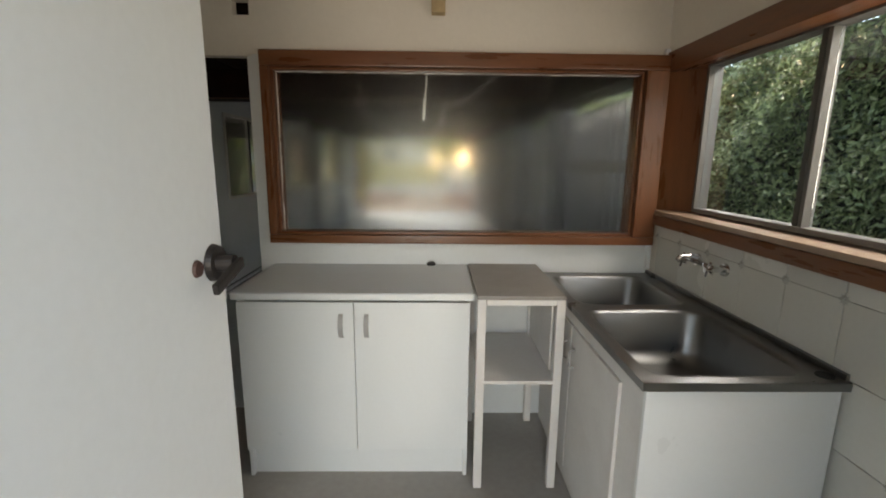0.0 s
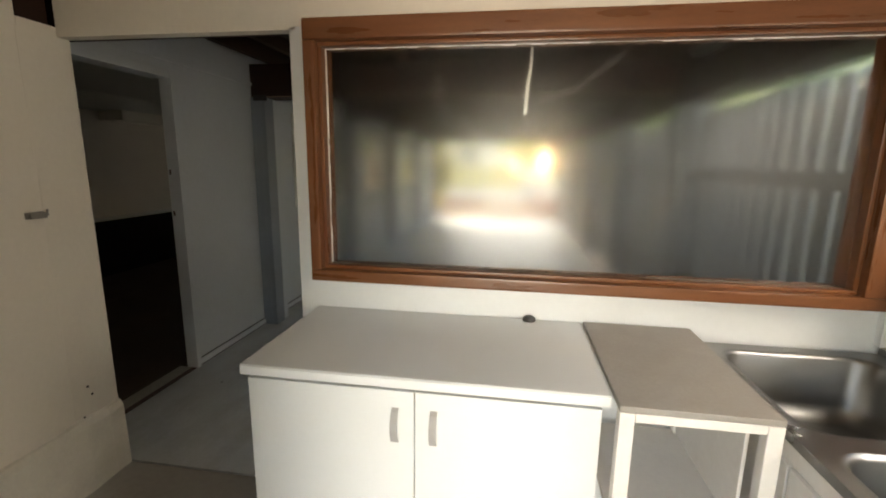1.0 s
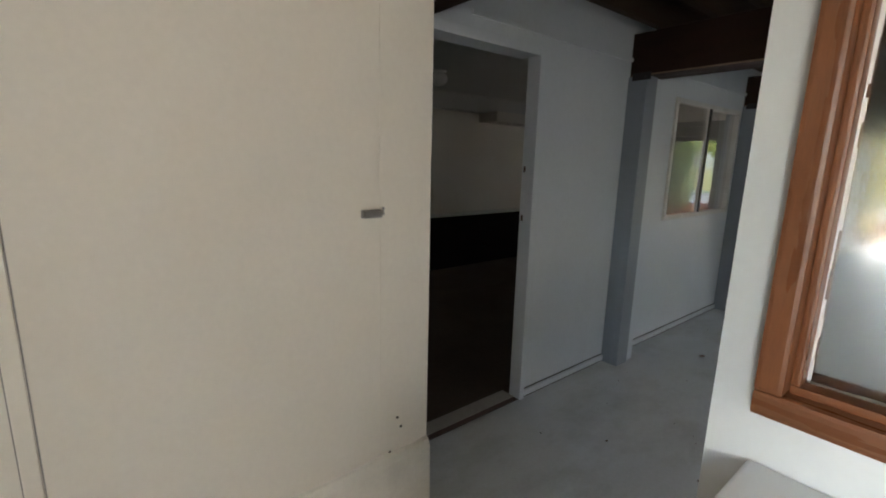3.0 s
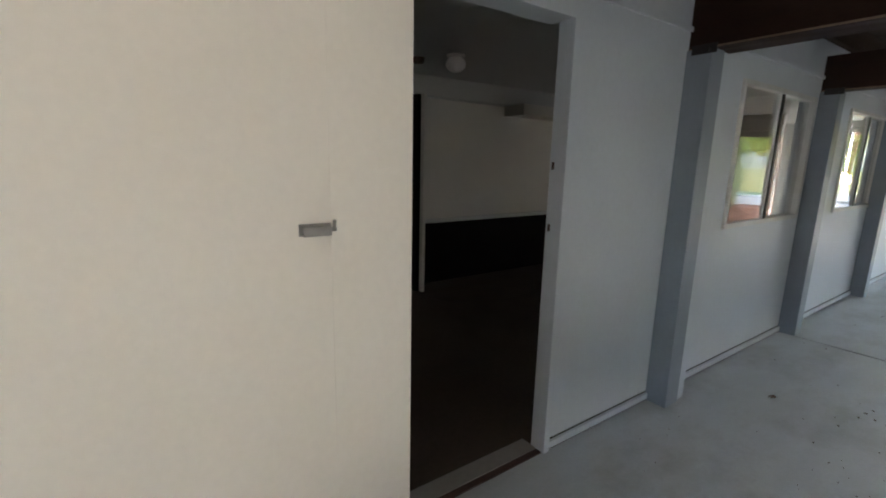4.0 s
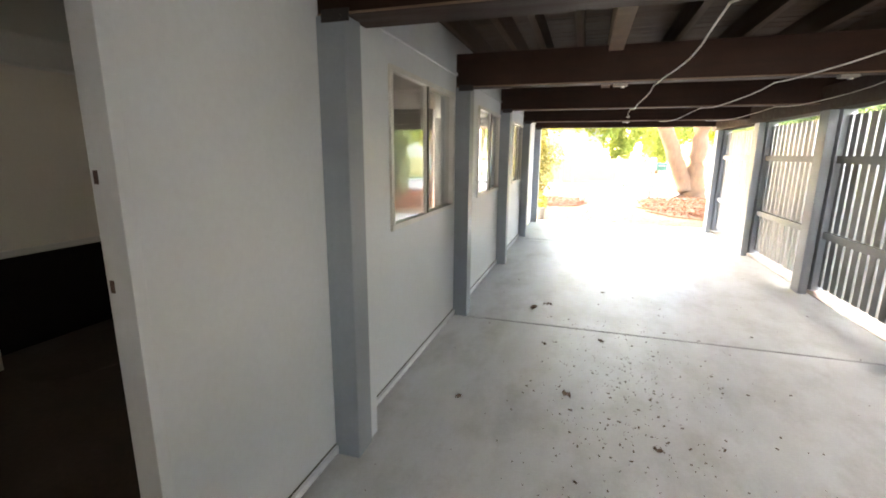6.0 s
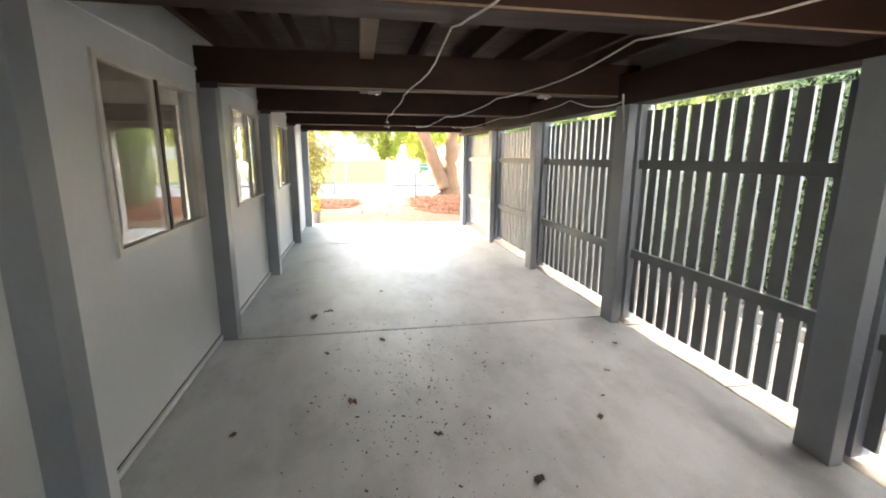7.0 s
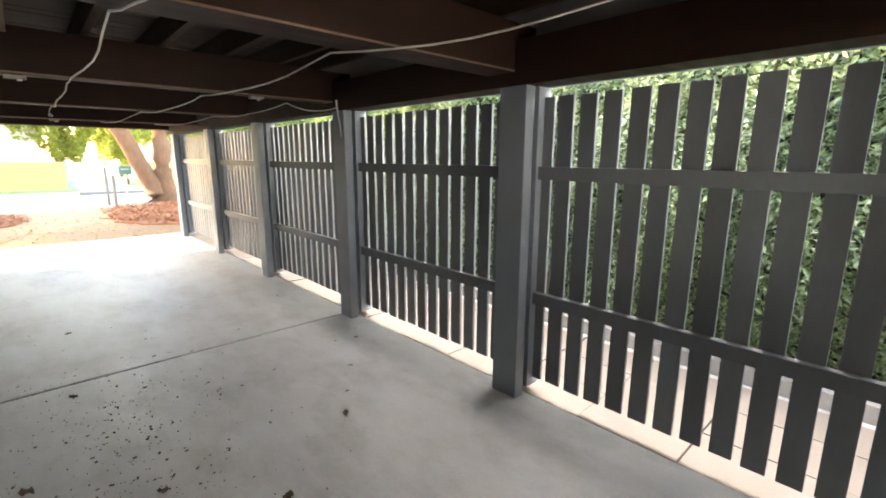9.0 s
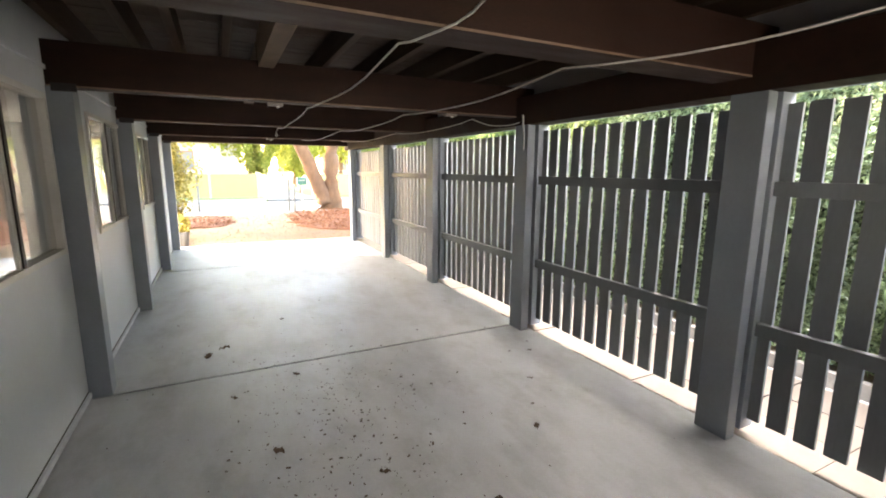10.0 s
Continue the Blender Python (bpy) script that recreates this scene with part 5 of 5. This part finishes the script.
tree("street_tree", (0.6, 38.0, 0.0), "leafy yellow-green street tree across the road",
     [([(0, 0, -0.1), (0.1, 0, 1.0), (-0.2, 0, 2.4)], [0.2, 0.16, 0.1])],
     [(-0.6, 0, 3.0), (0.9, 0.3, 2.8), (0.1, 0, 4.1), (-1.5, 0.2, 3.6), (1.9, 0, 3.8), (0.5, 0, 2.0)], [1.2, 1.1, 1.2, 1.0, 1.1, 0.8], 9000, 0.13, "crown", 41)
tree("street_tree", (3.2, 33.0, 0.0), "slender bright green young tree by the driveway",
     [([(0, 0, -0.1), (0.0, 0, 1.0), (0.1, 0, 2.0)], [0.07, 0.06, 0.04])],
     [(0, 0, 2.2), (0.4, 0, 2.9), (-0.5, 0.1, 2.9), (0.1, 0, 1.6)], [0.6, 0.6, 0.6, 0.5], 3200, 0.12, "crown", 51)
tree("street_tree", (9.0, 46.0, 0.0), "broad green tree behind the far fence",
     [([(0, 0, -0.1), (0.0, 0, 1.6), (0.1, 0, 3.0)], [0.25, 0.2, 0.14])],
     [(0, 0, 4.2), (2.2, 0, 4.6), (-2.2, 0, 4.4), (0.2, 0, 6.2), (4.0, 0, 4.0), (-4.2, 0, 3.8)], [2.0, 1.8, 1.8, 1.7, 1.6, 1.6], 7000, 0.22, "crown", 61)
tree("street_tree", (-15.0, 47.0, 0.0), "broad green tree behind the far fence",
     [([(0, 0, -0.1), (0.0, 0, 1.6), (0.1, 0, 3.0)], [0.25, 0.2, 0.14])],
     [(0, 0, 4.2), (2.2, 0, 4.6), (-2.2, 0, 4.4), (0.2, 0, 6.2), (4.0, 0, 4.0)], [2.0, 1.8, 1.8, 1.7, 1.6], 6000, 0.22, "crown", 62)
tree("street_tree", (-2.6, 40.0, 0.0), "airy yellow-green tree in front of the far house",
     [([(0, 0, -0.1), (0.1, 0, 1.2), (0.4, 0, 2.6)], [0.16, 0.13, 0.08])],
     [(0.3, 0, 3.2), (1.4, 0.3, 3.6), (-0.8, 0, 3.9), (0.5, 0, 4.6)], [0.9, 0.9, 0.8, 0.9], 2600, 0.15, "crown", 43)
tree("street_tree", (4.4, 44.0, 0.0), "tall yellow-green tree behind the far driveway",
     [([(0, 0, -0.1), (0.1, 0, 1.2), (0.0, 0, 3.0)], [0.2, 0.16, 0.1])],
     [(0.0, 0, 3.2), (1.6, 0.3, 3.8), (-1.4, 0, 4.0), (0.5, 0, 5.6), (-0.4, 0, 2.2)], [1.3, 1.2, 1.2, 1.3, 1.1], 5200, 0.17, "crown", 47)
# Crowns added out of view in the sun's path to dapple the mouth.
shade = [(-10.5 + 0.755 * a + 0.3 * b, 26.6 + 0.656 * a, 4.0 + 2.0 * b) for a in (-6.4, -4.2, -2.1, 0.0, 2.1, 4.2) for b in (0, 1, 2)]
tree("shade_tree", (0.0, 0.0, 0.0), "broad tree added out of view to dapple the driveway sun",
     [([(-10.5, 26.6, -0.1), (-10.4, 26.6, 2.0), (-10.0, 26.8, 4.5), (-9.6, 27.0, 7.0)], [0.4, 0.32, 0.24, 0.12]), ([(-10.3, 26.6, 2.6), (-12.0, 25.2, 4.5), (-14.0, 23.4, 6.0)], [0.2, 0.15, 0.06])],
     shade, [1.35] * len(shade), 8600, 0.15, "crown", 75)
tree("overhang_tree", (-7.5, 24.5, 0.0), "overhanging yellow-green street tree beside the driveway",
     [([(0, 0, -0.1), (0.1, 0, 1.6), (0.6, -0.4, 3.2)], [0.25, 0.2, 0.14])],
     [(1.2, -1.0, 4.6), (3.0, -1.4, 4.4), (4.8, -1.6, 4.5), (0.0, 0, 5.6), (2.2, 0.5, 5.8)], [1.3, 1.2, 1.0, 1.5, 1.5], 5200, 0.14, "crown", 71)

tree("overhang_tree", (-5.0, 18.5, 0.0), "leaning tree whose leafy branches hang over the driveway",
     [([(0, 0, -0.1), (0.05, 0, 1.4), (0.3, -0.2, 2.6), (1.4, -0.6, 3.1), (2.8, -1.0, 3.0)], [0.22, 0.18, 0.14, 0.07, 0.03]), ([(0.25, -0.2, 2.4), (0.1, 0.0, 3.6), (0.0, 0.1, 4.6)], [0.13, 0.09, 0.04])],
     [(2.1, -1.0, 2.66), (2.8, -1.0, 2.62), (3.5, -1.1, 2.66), (4.2, -1.0, 2.72), (1.2, -0.5, 3.0), (0.0, 0.0, 4.2), (0.6, 0.2, 4.8)], [0.45, 0.45, 0.42, 0.38, 0.6, 0.9, 0.9], 4200, 0.055, "crown", 77)

bush = thing("shrub", (-2.75, 14.6, 0.0), "tall yellowish orange-green shrub at the carport mouth", "shrub")
rng = random.Random(9)
for k in range(9):
    a = k * 0.7
    bm = bmesh.new()
    tube(bm, [(0.1 * math.cos(a), 0.1 * math.sin(a), -0.05), (0.25 * math.cos(a), 0.3 * math.sin(a), 1.0), (0.4 * math.cos(a), 0.5 * math.sin(a), 2.1)], [0.02, 0.015, 0.006], 6)
    part("stem", bm, "bark", bush)
c, d = blob_leaves([(0.1, 0, 2.5), (0.25, -0.1, 1.9), (-0.2, 0.2, 2.1), (0.2, 0.3, 1.4), (0.3, 0.1, 0.9), (-0.3, 0, 1.2), (0.15, 0.6, 2.3), (0.2, 0.5, 0.6), (0.6, 0.5, 2.66), (1.0, 1.3, 2.78), (0.45, 0.9, 1.5)], [0.5, 0.5, 0.55, 0.45, 0.4, 0.45, 0.5, 0.35, 0.4, 0.36, 0.45], 8200, 81)
scatter_leaves("foliage", c, d, 0.05, "bush", bush, 82)
for k in range(3):
    ob = thing("plant_pot", (-2.2 - 0.09 * k, 13.72 + 0.33 * k, -0.02), "small dark grey plant pot beside the shrub", "plant pot", "plant pots")
    bm = bmesh.new()
    rod(bm, (0, 0, 0), (0, 0, 0.26), 0.085, 0.115, 22)
    rod(bm, (0, 0, 0.26), (0, 0, 0.30), 0.125, 0.125, 22)
    part("pot_body", bm, "pot", ob)
    c, d = blob_leaves([(0, 0, 0.42)], [0.2], 160, 90 + k)
    scatter_leaves("foliage", c, d, 0.05, "bush", ob, 95 + k)


def far_fence(x0, x1, y, h=1.32):
    ob = thing("panel_fence", (x0, y, 0.0), "cream-yellow sheet panel fence across the street", "fence", "street fence")
    n = max(1, round((x1 - x0) / 2.35))
    w = (x1 - x0) / n
    for k in range(n):
        boxes("panel", "yellow", ob, ((k * w + 0.04, -0.02, 0.1), ((k + 1) * w - 0.04, 0.02, h)), bevel=0.006)
    for k in range(n + 1):
        boxes("fence_upright", "post", ob, ((k * w - 0.045, -0.05, 0.0), (k * w + 0.045, 0.03, h + 0.05)), bevel=0.006)


far_fence(-18.4, 0.45, 29.6)
far_fence(3.35, 20, 29.6)


def house(place):
    ob = thing("house", place, "white weatherboard house with red-brown roof across the street", "house")
    boxes("wall", "house", ob, ((-6, 0, 0), (6, 7, 3.4)))
    for k in range(20):
        boxes("weatherboard", "house", ob, ((-6.02, -0.025, 0.1 + 0.165 * k), (6.02, 0.0, 0.255 + 0.165 * k)))
    bm = bmesh.new()
    vs = [bm.verts.new(c) for c in ((-6.5, -0.6, 3.4), (6.5, -0.6, 3.4), (6.5, 7.6, 3.4), (-6.5, 7.6, 3.4), (-3.2, 3.5, 5.4), (3.2, 3.5, 5.4))]
    for f in ((0, 1, 5, 4), (1, 2, 5), (2, 3, 4, 5), (3, 0, 4), (3, 2, 1, 0)):
        bm.faces.new([vs[i] for i in f])
    part("roof", bm, "roof", ob)
    for x in (-4.2, -1.0, 2.6):
        w = boxes("window", "roof", ob, ((x - 0.75, -0.06, 1.5), (x + 0.75, -0.027, 2.75)), bevel=0.01)
        for s in (-0.36, 0.36):
            boxes("pane", "alu_dark", w, ((x + s - 0.32, -0.075, 1.58), (x + s + 0.32, -0.061, 2.67)))


house((-6.2, 37.5, 0.0))
house((14.5, 52.0, 0.0))
ob = thing("letterbox", (1.75, 23.2, -0.03), "teal letterbox on a thin post by the street", "letterbox")
bm = bmesh.new()
rod(bm, (0, 0, 0), (0, 0, 0.95), 0.03, 0.03, 12)
part("stand", bm, "zinc", ob)
bm = bmesh.new()
block(bm, (-0.2, -0.16, 0.952), (0.2, 0.16, 1.26), 0.03)
part("box_body", bm, "bin", ob)
boxes("flap", "zinc", ob, ((-0.13, -0.172, 1.12), (0.13, -0.161, 1.17)), bevel=0.003)
for x, y, h in ((0.95, 21.3, 1.25), (1.1, 20.9, 1.0), (-2.2, 22.4, 1.35)):
    ob = thing("gate_post", (x, y, -0.03), "grey galvanised gate post at the street edge", "post", "gate posts")
    bm = bmesh.new()
    rod(bm, (0, 0, 0), (0, 0, h), 0.045, 0.045, 14)
    part("tube_post", bm, "alu_mill", ob)
    bm = bmesh.new()
    rod(bm, (0, 0, h), (0, 0, h + 0.03), 0.05, 0.03, 14)
    part("cap", bm, "zinc", ob)

# tiles over the sink
wall_t = thing("tiled_splashback", (1.306, 0.0, 0.0), "off-white glazed wall tiles with small grey star motifs", "tiles", kind="structure")
boxes("grout_bed", "grout", wall_t, ((-0.001, 0.0, 0.45), (0.003, 2.392, 1.195)))
T = 0.2295
for r, (z0, z1) in enumerate(((0.446, 0.6755), (0.6755, 0.905), (0.905, 1.1345), (1.1345, 1.192))):
    bm = bmesh.new()
    block(bm, (-0.007, 0.0015, 0.0), (0.0, T - 0.0015, z1 - z0 - 0.003), 0.0015)
    me = mesh_of("tile", bm, "tile")
    for k in range(-6, 4):
        y0 = 1.4055 + T * k
        if y0 < 0.0 or y0 + T > 2.40:
            continue
        s = new("tile", me)
        s.parent = wall_t
        s.location = (0.0, y0, z0 + 0.0015)
bm = bmesh.new()
for q in range(4):
    a = math.pi / 2 * q
    tip, l, rr = (Matrix.Rotation(a, 3, "X") @ Vector(p) for p in ((0, 0, 0.026), (0, -0.006, 0.010), (0, 0.006, 0.010)))
    v = [bm.verts.new(Vector((-0.0082, 0, 0)) + p) for p in (Vector((0, 0, 0.003)), l, tip, rr)]
    bm.faces.new(v)
    b2 = Vector((0, 0.013, 0.013))
    d = Matrix.Rotation(a, 3, "X") @ b2
    e = Matrix.Rotation(a, 3, "X") @ Vector((0, 0.006, -0.006))
    bm.faces.new([bm.verts.new(Vector((-0.0082, 0, 0)) + p) for p in (d * 0.35 + e * 0.6, d * 1.15, d * 0.35 - e * 0.6)])
me = mesh_of("star_motif", bm, "motif")
for z in (0.6755, 0.905, 1.1345):
    for k in range(-5, 5):
        y0 = 1.4055 + T * k
        if 0.1 < y0 < 2.39:
            s = new("star_motif", me)
            s.parent = wall_t
            s.location = (0, y0, z)
